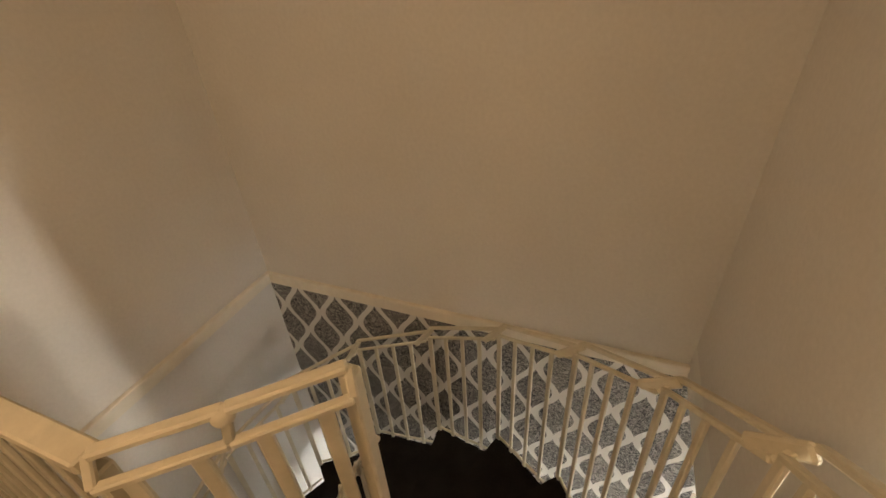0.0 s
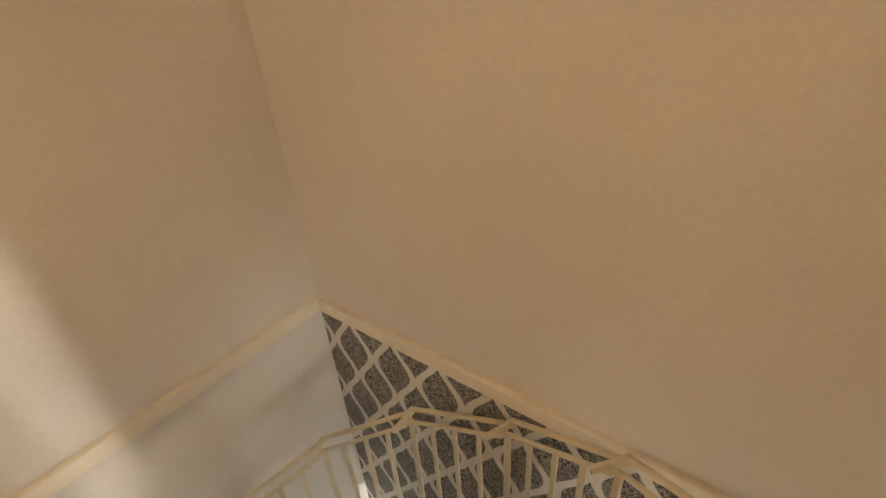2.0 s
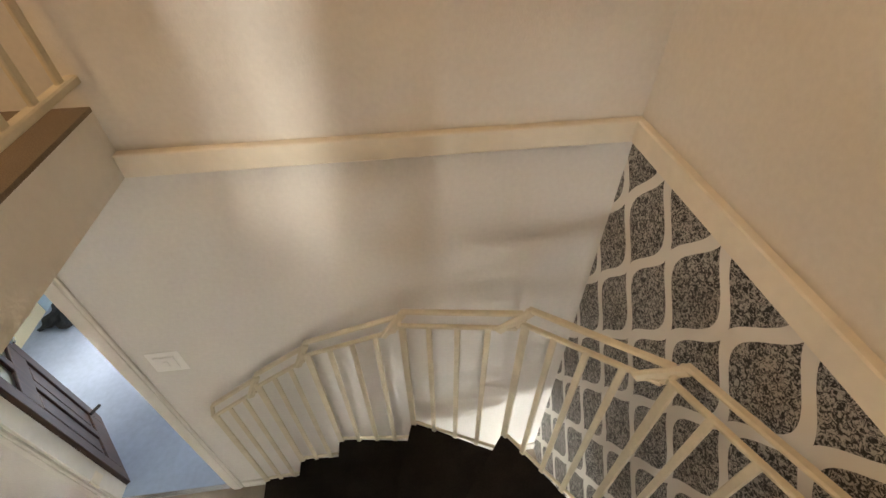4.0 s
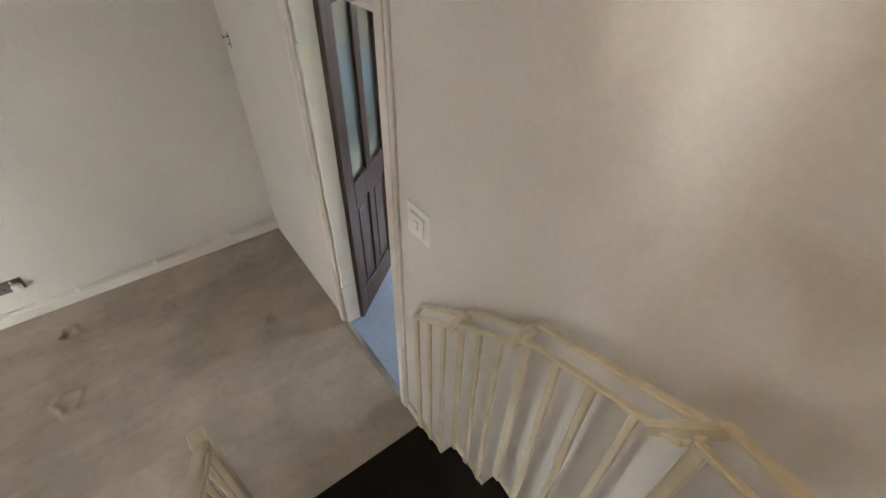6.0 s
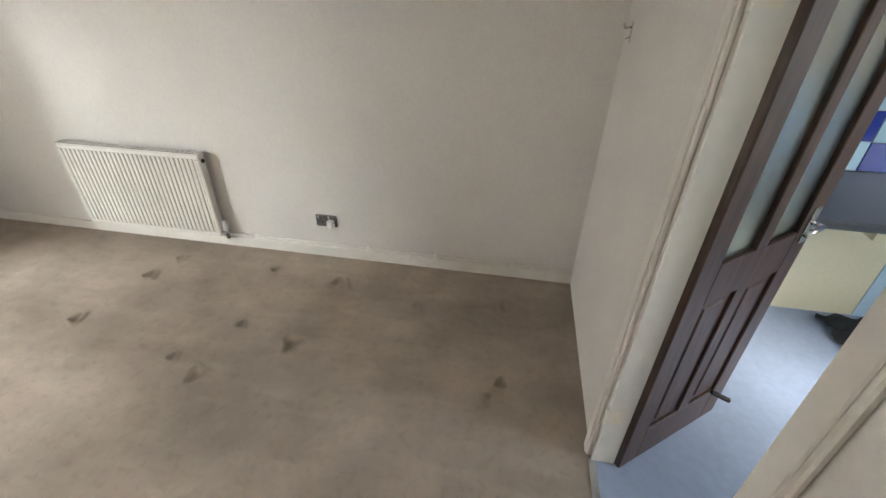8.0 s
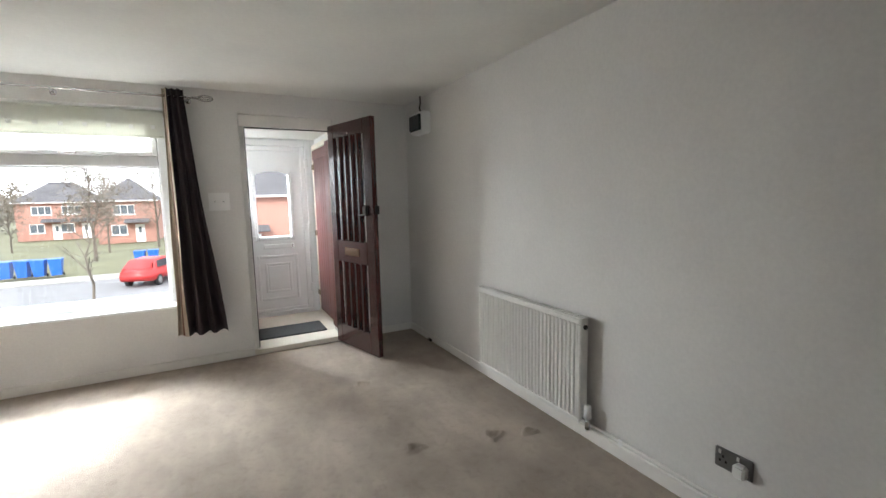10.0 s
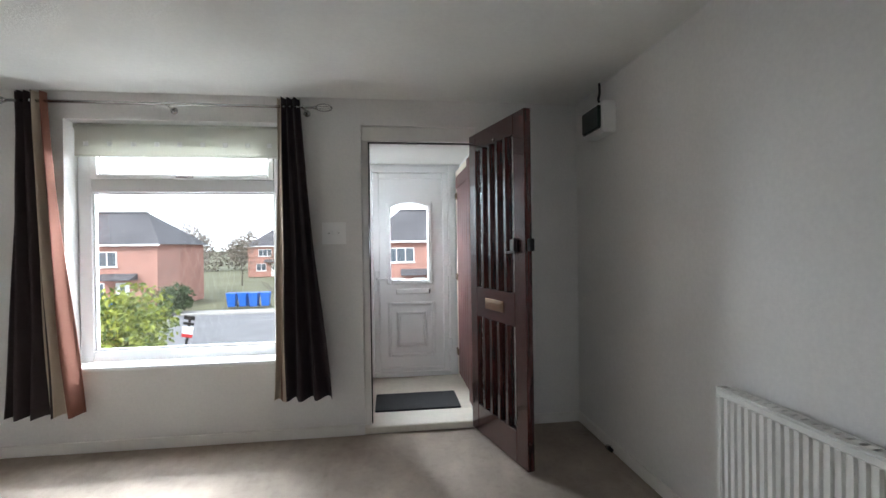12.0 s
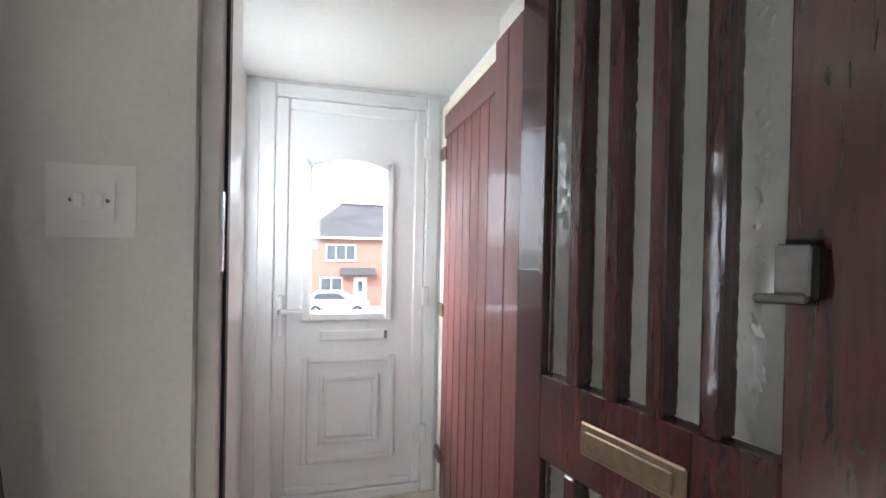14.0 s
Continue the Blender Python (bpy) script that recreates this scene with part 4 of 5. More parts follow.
def curtain(x_top, x_bot, bands, z_bot, folds, label, seed):
    """A hung curtain: a thick pleated sheet. x_top and x_bot are (from, to); bands are (material, share of the width, name)."""
    rng = random.Random(seed)
    base = (x_bot[0] + x_bot[1]) / 2
    cur = thing("curtain", (base, PY, z_bot), label, "curtain", "pair of curtains")
    cm = Matrix.Translation((-base, -PY, -z_bot))
    u = 0.0
    for mt, share, nm in bands:
        bm = bmesh.new()
        nu, nz = max(8, int(90 * share)), 26
        rows = []
        for side in (0, 1):
            grid = []
            for j in range(nz + 1):
                v = j / nz
                z = 2.262 + (z_bot - 2.262) * v
                w = v ** 1.25
                x0, x1 = x_top[0] + (x_bot[0] - x_top[0]) * w, x_top[1] + (x_bot[1] - x_top[1]) * w
                row = []
                for i in range(nu + 1):
                    q = u + share * i / nu
                    depth = 0.026 + 0.012 * v
                    y = PY + depth * math.sin(2 * math.pi * folds * q + 0.5 * math.sin(5 * v + q * 4)) + 0.006 * math.sin(17 * q + 3 * v)
                    x = x0 + (x1 - x0) * q + 0.008 * math.sin(9 * v + 20 * q) * v
                    zz = z + (0.005 * math.sin(2 * math.pi * folds * q + 1) if j == nz else 0)
                    row.append(bm.verts.new((x, y + (0.0035 if side else 0), zz)))
                grid.append(row)
            rows.append(grid)
            for j in range(nz):
                for i in range(nu):
                    f = (grid[j][i], grid[j][i + 1], grid[j + 1][i + 1], grid[j + 1][i])
                    bm.faces.new(f if side else f[::-1])
        a, b = rows
        for j in range(nz):
            bm.faces.new((a[j][0], b[j][0], b[j + 1][0], a[j + 1][0]))
            bm.faces.new((a[j][nu], a[j + 1][nu], b[j + 1][nu], b[j][nu]))
        for i in range(nu):
            bm.faces.new((a[0][i], a[0][i + 1], b[0][i + 1], b[0][i]))
            bm.faces.new((a[nz][i], b[nz][i], b[nz][i + 1], a[nz][i + 1]))
        bmesh.ops.transform(bm, matrix=cm, verts=bm.verts[:])
        part(nm, smooth(bm), mt, cur)
        u += share
    return cur


curtain((0.27, 0.44), (0.19, 0.615), ((M_CURT, 0.52, "dark_panel"), (M_CURTC, 0.09, "cream_stripe"), (M_CURT, 0.05, "dark_stripe"), (M_CURTC, 0.12, "cream_stripe"), (M_CURTR, 0.22, "rust_stripe")), 0.275, 4.2,
        "dark brown curtain with cream and rust stripes along one edge", 1)
curtain((1.80, 1.945), (1.755, 2.13), ((M_CURTC, 0.12, "cream_stripe"), (M_CURTR, 0.03, "rust_stripe"), (M_CURTC, 0.06, "cream_stripe"), (M_CURT, 0.79, "dark_panel")), 0.30, 3.6,
        "dark brown curtain with a narrow cream striped edge", 2)

# ---------------------------------------------------------------- radiator and pipes
RY0, RY1, RZ0, RZ1, RX = 2.41, 3.435, 0.115, 0.715, 3.782
rad = thing("radiator", (RX, (RY0 + RY1) / 2, RZ0), "white ribbed panel radiator fixed low on the wall", "radiator")
RM = Matrix.Translation((-RX, -(RY0 + RY1) / 2, -RZ0))


def rp(name, bm, material=M_RADI, parent=None, label=""):
    bmesh.ops.transform(bm, matrix=RM, verts=bm.verts[:])
    return part(name, bm, material, parent or rad, label)


# pressed front panel: a profile with vertical flutes
bm = bmesh.new()
nfl = 30
ys = []
for k in range(nfl):
    y = RY0 + 0.02 + (RY1 - RY0 - 0.04) * k / nfl
    p = (RY1 - RY0 - 0.04) / nfl
    ys += [(y, 0.0), (y + p * 0.22, 0.0), (y + p * 0.36, 0.009), (y + p * 0.72, 0.009), (y + p * 0.86, 0.0)]
ys.append((RY1 - 0.02, 0.0))
lo = [bm.verts.new((RX + 0.001 + d, y, RZ0 + 0.03)) for y, d in ys]
hi = [bm.verts.new((RX + 0.001 + d, y, RZ1 - 0.035)) for y, d in ys]
for k in range(len(ys) - 1):
    bm.faces.new((lo[k], lo[k + 1], hi[k + 1], hi[k]))
ext = bmesh.ops.extrude_face_region(bm, geom=bm.faces[:])
bmesh.ops.translate(bm, vec=(0.012, 0, 0), verts=[v for v in ext["geom"] if isinstance(v, bmesh.types.BMVert)])
rp("fluted_panel", bm)
bm = bmesh.new()
box(bm, RX, RX + 0.018, RY0, RY1, RZ1 - 0.036, RZ1 - 0.004, 0.006)
box(bm, RX, RX + 0.018, RY0, RY1, RZ0, RZ0 + 0.032, 0.006)
box(bm, RX, RX + 0.018, RY0, RY0 + 0.021, RZ0 + 0.032, RZ1 - 0.036, 0.004)
box(bm, RX, RX + 0.018, RY1 - 0.021, RY1, RZ0 + 0.032, RZ1 - 0.036, 0.004)
rp("panel_edge", bm)
rp("back_panel", B(RX + 0.042, RX + 0.056, RY0 + 0.004, RY1 - 0.004, RZ0 + 0.02, RZ1 - 0.02, 0.004))
rp("side_cover", B(RX + 0.004, RX + 0.056, RY0 - 0.004, RY0, RZ0 + 0.02, RZ1, 0.001))
rp("side_cover", B(RX + 0.004, RX + 0.056, RY1, RY1 + 0.004, RZ0 + 0.02, RZ1, 0.001))
bm = bmesh.new()
for k in range(28):
    y = RY0 + 0.01 + (RY1 - RY0 - 0.02) * k / 28
    box(bm, RX + 0.018, RX + 0.055, y, y + 0.022, RZ1 - 0.003, RZ1 - 0.0005)
box(bm, RX, RX + 0.018, RY0 - 0.004, RY1 + 0.004, RZ1 - 0.004, RZ1 + 0.001)
box(bm, RX + 0.05, RX + 0.058, RY0 - 0.004, RY1 + 0.004, RZ1 - 0.004, RZ1 + 0.001)
rp("top_grille", bm)
rp("bleed_plug", smooth(rod(bmesh.new(), (RX + 0.03, RY0 - 0.014, RZ1 - 0.05), (RX + 0.03, RY0 - 0.003, RZ1 - 0.05), 0.013)), M_IRON, label="dark bleed plug")
for y in (RY0 + 0.15, RY1 - 0.15):
    rp("bracket", B(RX + 0.056, W, y - 0.02, y + 0.02, RZ0 + 0.1, RZ1 - 0.1, 0.003))
valve = rp("valve", smooth(rod(bmesh.new(), (RX + 0.03, RY0 - 0.035, RZ0 - 0.02), (RX + 0.03, RY0 - 0.035, RZ0 + 0.05), 0.014)), M_CHROME, label="chrome radiator valve")
rp("valve_head", smooth(rod(bmesh.new(), (RX + 0.03, RY0 - 0.035, RZ0 + 0.045), (RX + 0.03, RY0 - 0.035, RZ0 + 0.115), 0.022, 16, 0.018)), M_PLASTIC, valve)
rp("valve_tail", rod(bmesh.new(), (RX + 0.03, RY0 - 0.035, RZ0 + 0.03), (RX + 0.03, RY0 + 0.02, RZ0 + 0.03), 0.010), M_CHROME, valve)

pipes = thing("heating_pipes", (W - 0.02, 1.2, 0.09), "thin painted heating pipes clipped above the skirting", "pipe")
PPM = Matrix.Translation((-(W - 0.02), -1.2, -0.09))
for z, y1 in ((0.083, RY0 - 0.03), (0.105, RY1 - 0.02)):
    bm = bmesh.new()
    tube(bm, [(W - 0.019, 0.02, z), (W - 0.019, y1, z), (RX + 0.03, y1 + 0.0, z), (RX + 0.03, y1 - 0.005, RZ0 + (0.0 if y1 < 3 else 0.03))], 0.0085, 8)
    bmesh.ops.transform(bm, matrix=PPM, verts=bm.verts[:])
    part("pipe", smooth(bm), M_GLOSS, pipes)
for y in (0.386, 0.9, 1.371, 2.186):
    bm = B(W - 0.026, W, y - 0.012, y + 0.012, 0.074, 0.116, 0.003)
    bmesh.ops.transform(bm, matrix=PPM, verts=bm.verts[:])
    part("pipe_clip", bm, M_PLASTIC, pipes)

# ---------------------------------------------------------------- sockets, switches, fuse box


def wall_plate(name, loc, rz, w, h, label, category, face=M_PLASTIC, surround=0.0):
    """A flush plate: local x along the wall, y out of it."""
    e = thing(name, loc, label, category, rz=rz)
    if surround:
        part("surround", B(-w / 2 - surround, w / 2 + surround, 0.0, 0.003, -h / 2 - surround, h / 2 + surround, 0.001), M_PLASTIC, e, "pale plastic finger plate")
    part("plate", B(-w / 2, w / 2, 0.002, 0.011, -h / 2, h / 2, 0.004, seg=2), face, e)
    return e


sock = wall_plate("double_socket", (W, 1.645, 0.285), 90, 0.148, 0.088, "grey metal double socket with a white plug in it", "socket", M_GREY)
for x in (-0.035, 0.036):
    part("switch", B(x + 0.012, x + 0.022, 0.011, 0.015, 0.018, 0.036, 0.001), M_PLASTIC, sock)
for dx, dz in ((0.04, 0.012), (0.028, -0.008), (0.052, -0.008)):
    part("socket_hole", B(dx - 0.004, dx + 0.004, 0.0108, 0.0118, dz - 0.008, dz + 0.002), M_IRON, sock)
plug = part("plug", B(-0.062, -0.014, 0.0115, 0.052, -0.036, 0.020, 0.009, seg=2), M_PLASTIC, sock, "white plug")

sw = wall_plate("light_switch", (1.763, 0.0, 1.400), 0, 0.086, 0.086, "white light switch on a pale finger plate beside the kitchen door", "light switch", surround=0.024)
part("rocker", B(-0.011, 0.011, 0.011, 0.016, -0.018, 0.018, 0.003), M_PLASTIC, sw)
sw2 = wall_plate("light_switch", (2.137, L, 1.385), 180, 0.096, 0.086, "white double light switch on a pale plate beside the front door", "light switch", surround=0.032)
for x in (-0.017, 0.017):
    part("rocker", B(x - 0.009, x + 0.009, 0.011, 0.016, -0.015, 0.015, 0.003), M_PLASTIC, sw2)
    part("screw", smooth(rod(bmesh.new(), (x * 1.9, 0.0105, 0), (x * 1.9, 0.0125, 0), 0.004)), M_CHROME, sw2)

cu = thing("fuse_box", (W, 4.455, 2.055), "white fuse box with a smoked cover high in the corner", "fuse box", rz=90)
part("body", B(-0.125, 0.125, 0.0, 0.085, -0.095, 0.095, 0.008, seg=2), M_PLASTIC, cu)
part("cover", B(-0.112, 0.112, 0.085, 0.112, -0.07, 0.07, 0.008, seg=2), M_SCREEN, cu, "smoked dark green cover")
part("rim", B(-0.12, 0.12, 0.085, 0.092, -0.085, 0.085, 0.003), M_PLASTIC, cu)
cable = thing("fuse_box_cable", (W - 0.03, 4.47, 2.15), "dark cables rising from the fuse box to the ceiling", "cable")
bm = bmesh.new()
tube(bm, [(0, 0, 0), (-0.008, 0.012, 0.05), (0.006, 0.02, 0.10), (0.0, 0.015, CEIL - 2.15)], 0.008, 8)
part("cable", smooth(bm), M_IRON, cable)

hook = thing("wall_hook", (3.74, 0.0, 1.505), "small metal hook plate on the wall", "hook")
part("plate", B(-0.012, 0.012, 0, 0.004, -0.045, 0.045, 0.002), M_CHROME, hook)
bm = bmesh.new()
tube(bm, [(0, 0.004, 0.02), (0, 0.03, 0.015), (0, 0.038, 0.035)], 0.005, 8)
tube(bm, [(0, 0.004, -0.02), (0, 0.02, -0.03)], 0.004, 8)
part("hook", smooth(bm), M_CHROME, hook)

jb = thing("junction_box", (-0.20, L - 0.02, 0.105), "small white junction box with a loose cable above the skirting", "junction box")
part("box", B(-0.045, 0.045, -0.02, 0.02, -0.03, 0.05, 0.006, seg=2), M_PLASTIC, jb)
part("box_lid", B(0.055, 0.10, -0.012, 0.02, -0.03, 0.03, 0.006, seg=2), M_PLASTIC, jb)
bm = bmesh.new()
tube(bm, [(0.10, -0.005, -0.02), (0.16, -0.02, -0.06), (0.22, -0.03, -0.03), (0.25, -0.02, 0.02)], 0.004, 6)
part("cable", smooth(bm), M_PLASTIC, jb)
stopper = thing("pipe_end_cap", (W - 0.03, 4.40, 0.02), "small dark pipe end at the skirting", "pipe cap")
part("cap", smooth(rod(bmesh.new(), (0, -0.02, 0), (0, 0.02, 0), 0.013)), M_IRON, stopper)
part("collar", smooth(rod(bmesh.new(), (0.0, 0.018, 0), (0.0, 0.03, 0), 0.017)), M_CHROME, stopper)

# ---------------------------------------------------------------- outside
M_GROUND = mat("rough_grass", (0.13, 0.13, 0.075), 0.95, grain=0.3, scale=3, stain=0.3, stain_scale=0.3)
M_ROAD = mat("asphalt", (0.17, 0.17, 0.175), 0.9, grain=0.12, scale=14, stain=0.15, stain_scale=0.5)
M_PAVE = mat("paving", (0.34, 0.33, 0.31), 0.9, grain=0.12, scale=5, stain=0.12, stain_scale=0.6)
M_BRICK = mat("red_brick", (0.37, 0.20, 0.16), 0.9, grain=0.2, scale=9, stain=0.12, stain_scale=1.0)
M_ROOF = mat("slate_roof", (0.085, 0.082, 0.088), 0.85, grain=0.25, scale=5, stain=0.2, stain_scale=0.7)
M_BARK = mat("grey_bark", (0.13, 0.11, 0.09), 0.95, grain=0.25, scale=12)
M_BIN = mat("blue_bin_plastic", (0.02, 0.12, 0.48), 0.45, grain=0.05)
M_DARKWIN = mat("dark_window_glass", (0.10, 0.12, 0.14), 0.08)
M_CARW = mat("white_car_paint", (0.75, 0.75, 0.75), 0.25, coat=0.6)
M_REDP = mat("red_paint", (0.42, 0.03, 0.03), 0.4)


def leaf_material(name, c0, c1):
    m = mat(name, c0, 0.6)
    n, l = m.node_tree.nodes, m.node_tree.links
    g = n.new("ShaderNodeNewGeometry")
    r = n.new("ShaderNodeValToRGB")
    r.color_ramp.elements[0].color, r.color_ramp.elements[1].color = (*c0, 1), (*c1, 1)
    l.new(g.outputs["Random Per Island"], r.inputs[0])
    l.new(r.outputs[0], n["Principled BSDF"].inputs["Base Color"])
    return m


M_LEAF = leaf_material("yellow_green_leaves", (0.06, 0.10, 0.018), (0.30, 0.33, 0.04))
M_HEDGE = leaf_material("dark_hedge_leaves", (0.03, 0.05, 0.02), (0.08, 0.11, 0.04))
M_TWIG = leaf_material("bare_twigs", (0.12, 0.10, 0.08), (0.22, 0.19, 0.15))


def ground_z(y):
    return -3.0 * (1 - math.exp(-max(0.0, y - 6.6) / 3.0)) - 0.16


def sheet(name, x0, x1, y0, y1, nx_, ny_, lift, material, label, category):
    bm = bmesh.new()
    g = [[bm.verts.new((x0 + (x1 - x0) * i / nx_, y0 + (y1 - y0) * (j / ny_) ** 2, ground_z(y0 + (y1 - y0) * (j / ny_) ** 2) + lift)) for i in range(nx_ + 1)] for j in range(ny_ + 1)]
    for j in range(ny_):
        for i in range(nx_):
            bm.faces.new((g[j][i], g[j][i + 1], g[j + 1][i + 1], g[j + 1][i]))
    return structure(name, smooth(bm), material, label, category)


sheet("ground", -700, 700, 5.0, 1500, 40, 160, 0.0, M_GROUND, "rough grass sloping down from the house", "ground")
sheet("ground_back", -700, 700, 5.0, -700, 10, 10, -0.2, M_GROUND, "plain ground around the house", "ground")


def slab(name, x0, x1, y0, y1, top, material, label, category):
    return structure(name, B(x0, x1, y0, y1, -3.6, top, 0.03), material, label, category)


ROADZ = -3.09
slab("road", -60, 60, 17.8, 33.0, ROADZ, M_ROAD, "grey asphalt parking court", "road")
slab("pavement", -60, 60, 33.0, 34.6, ROADZ + 0.11, M_PAVE, "pale paved footpath with a kerb", "pavement")

HZ = -3.1


def window_part(house, cx, z, w, h, y, n_lights):
    """A white casement window with its sill and panes, in the house's own axes."""
    bm = bmesh.new()
    t = 0.07
    box(bm, cx - w / 2, cx - w / 2 + t, y - 0.03, y + 0.05, z, z + h)
    box(bm, cx + w / 2 - t, cx + w / 2, y - 0.03, y + 0.05, z, z + h)
    box(bm, cx - w / 2 + t, cx + w / 2 - t, y - 0.03, y + 0.05, z, z + t)
    box(bm, cx - w / 2 + t, cx + w / 2 - t, y - 0.03, y + 0.05, z + h - t, z + h)
    for k in range(1, n_lights):
        x = cx - w / 2 + w * k / n_lights
        box(bm, x - t / 2, x + t / 2, y - 0.025, y + 0.05, z + t, z + h - t)
    wdw = part("window", bm, M_UPVC, house)
    for k in range(n_lights):
        x0, x1 = cx - w / 2 + w * k / n_lights + t * 0.6, cx - w / 2 + w * (k + 1) / n_lights - t * 0.6
        part("pane", B(x0, x1, y + 0.0, y + 0.02, z + t, z + h - t), M_DARKWIN, wdw)
    part("sill", B(cx - w / 2 - 0.06, cx + w / 2 + 0.06, y - 0.10, y + 0.02, z - 0.07, z), M_UPVC, wdw)


def house(x0, x1, y, depth, bays, label, hip=(True, True)):
    """A two-storey brick terrace with a hipped slate roof; bays are centres of window pairs from its own left end."""
    w = x1 - x0
    h = thing("house", (x0, y, HZ), label, "house", "houses across the road")
    part("wall", B(0, w, 0, depth, 0, 4.9), M_BRICK, h)
    # roof
    bm = bmesh.new()
    o, e, r = 0.35, 4.85, 7.45
    ry = depth / 2
    hx0, hx1 = (2.6 if hip[0] else -o), (2.6 if hip[1] else -o)
    c = [(-o, -o, e), (w + o, -o, e), (w + o, depth + o, e), (-o, depth + o, e), (hx0, ry, r), (w - hx1, ry, r)]
    v = [bm.verts.new(p) for p in c]
    for f in ((0, 1, 5, 4), (2, 3, 4, 5), (1, 2, 5), (3, 0, 4), (3, 2, 1, 0)):
        bm.faces.new([v[k] for k in f])
    roof = part("roof", bm, M_ROOF, h)
    bm = bmesh.new()
    beam(bm, (hx0, ry, r + 0.02), (w - hx1, ry, r + 0.02), 0.25, 0.12)
    part("ridge", bm, M_ROOF, roof)
    bm = bmesh.new()
    box(bm, -o, w + o, -o - 0.08, -o, e - 0.12, e + 0.02)
    part("gutter", bm, M_UPVC, roof)
    for k, bx in enumerate(bays):
        window_part(h, bx, 3.25, 2.0, 1.1, -0.02, 3)
        window_part(h, bx - 0.6, 0.95, 1.5, 1.15, -0.02, 2)
        dx = bx + 1.35
        dr = part("door", B(dx - 0.45, dx + 0.45, -0.05, 0.05, 0.05, 2.1), M_UPVC, h)
        part("pane", B(dx - 0.15, dx + 0.15, -0.06, -0.05, 1.1, 1.8), M_DARKWIN, dr)
        bm = bmesh.new()
        q = [(dx - 1.4, 0, 2.75), (dx + 1.0, 0, 2.75), (dx + 1.0, -1.0, 2.35), (dx - 1.4, -1.0, 2.35)]
        top = [bm.verts.new(p) for p in q]
        bot = [bm.verts.new((p[0], p[1], 2.3)) for p in q]
        bm.faces.new(top)
        bm.faces.new(bot[::-1])
        for a in range(4):
            bm.faces.new((top[a], bot[a], bot[(a + 1) % 4], top[(a + 1) % 4]))
        part("canopy", bm, M_ROOF, h)
    return h


house(-30.5, -14.2, 36.0, 8.0, (3.0, 8.2, 12.6), "red brick terrace with a dark hipped slate roof and white windows")
house(0.8, 16.5, 34.8, 8.0, (2.6, 7.8, 12.6), "red brick terrace with a grey slate roof and paired white windows")
house(-9.2, -3.6, 62.0, 8.0, (2.6,), "distant red brick house behind bare trees")
house(-19.5, -11.5, 74.0, 8.0, (2.6, 5.6), "distant red brick house behind bare trees")


def leaf_cloud(name, blobs, count, size, material, parent, seed, flat=1.0):
    """Many small folded leaves scattered in and on blobs (x, y, z, radius)."""
    rng = random.Random(seed)
    vs, fs = [], []
    for k in range(count):
        bx, by, bz, br = blobs[rng.randrange(len(blobs))]
        d = Vector((rng.gauss(0, 1), rng.gauss(0, 1), rng.gauss(0, 1))).normalized() * br * (rng.random() ** 0.35)
        c = Vector((bx + d.x, by + d.y, bz + d.z * flat))
        q = Euler((rng.uniform(0, 6.3), rng.uniform(0, 6.3), rng.uniform(0, 6.3))).to_matrix()
        s = size * rng.uniform(0.6, 1.4)
        pts = [q @ Vector(p) * s + c for p in ((0, -1, 0), (0.45, 0, 0.12), (0, 1, 0), (-0.45, 0, 0.12))]
        n0 = len(vs)
        vs += [tuple(p) for p in pts]
        fs += [(n0, n0 + 1, n0 + 2), (n0, n0 + 2, n0 + 3)]
    me = bpy.data.meshes.new(name)
    me.from_pydata(vs, [], fs)
    me.materials.append(material)
    ob = new(name, me)
    ob.parent = parent
    return ob


def shrub(x, y, z, r, h, count, size, material, label, seed, category="bush"):
    rng = random.Random(seed)
    e = thing("bush", (x, y, z), label, category)
    blobs = []
    for k in range(16):
        a, q = rng.uniform(0, 6.28), rng.uniform(0.2, 0.75)
        blobs.append((r * q * math.cos(a), r * q * math.sin(a), h * rng.uniform(0.22, 0.80), r * rng.uniform(0.28, 0.45)))
    leaf_cloud("crown", blobs, count, size, material, e, seed)
    bm = bmesh.new()
    for k in range(7):
        a = k * 0.9
        tube(bm, [(0.1 * math.cos(a), 0.1 * math.sin(a), 0), (0.35 * r * math.cos(a), 0.35 * r * math.sin(a), h * 0.45), (0.6 * r * math.cos(a + 0.3), 0.6 * r * math.sin(a + 0.3), h * 0.75)], 0.025, 6)
    part("stems", bm, M_BARK, e)
    return e


shrub(-3.1, 10.6, ground_z(10.6), 1.9, 3.0, 20000, 0.065, M_LEAF, "large yellow-green evergreen bush below the window", 4)
shrub(-12.2, 33.8, HZ, 1.5, 2.0, 2500, 0.12, M_HEDGE, "dark green hedge shrub beside the brick houses", 5)
shrub(-4.4, 15.5, ground_z(15.5), 1.1, 1.35, 2200, 0.08, M_TWIG, "low brown twiggy shrub", 6)


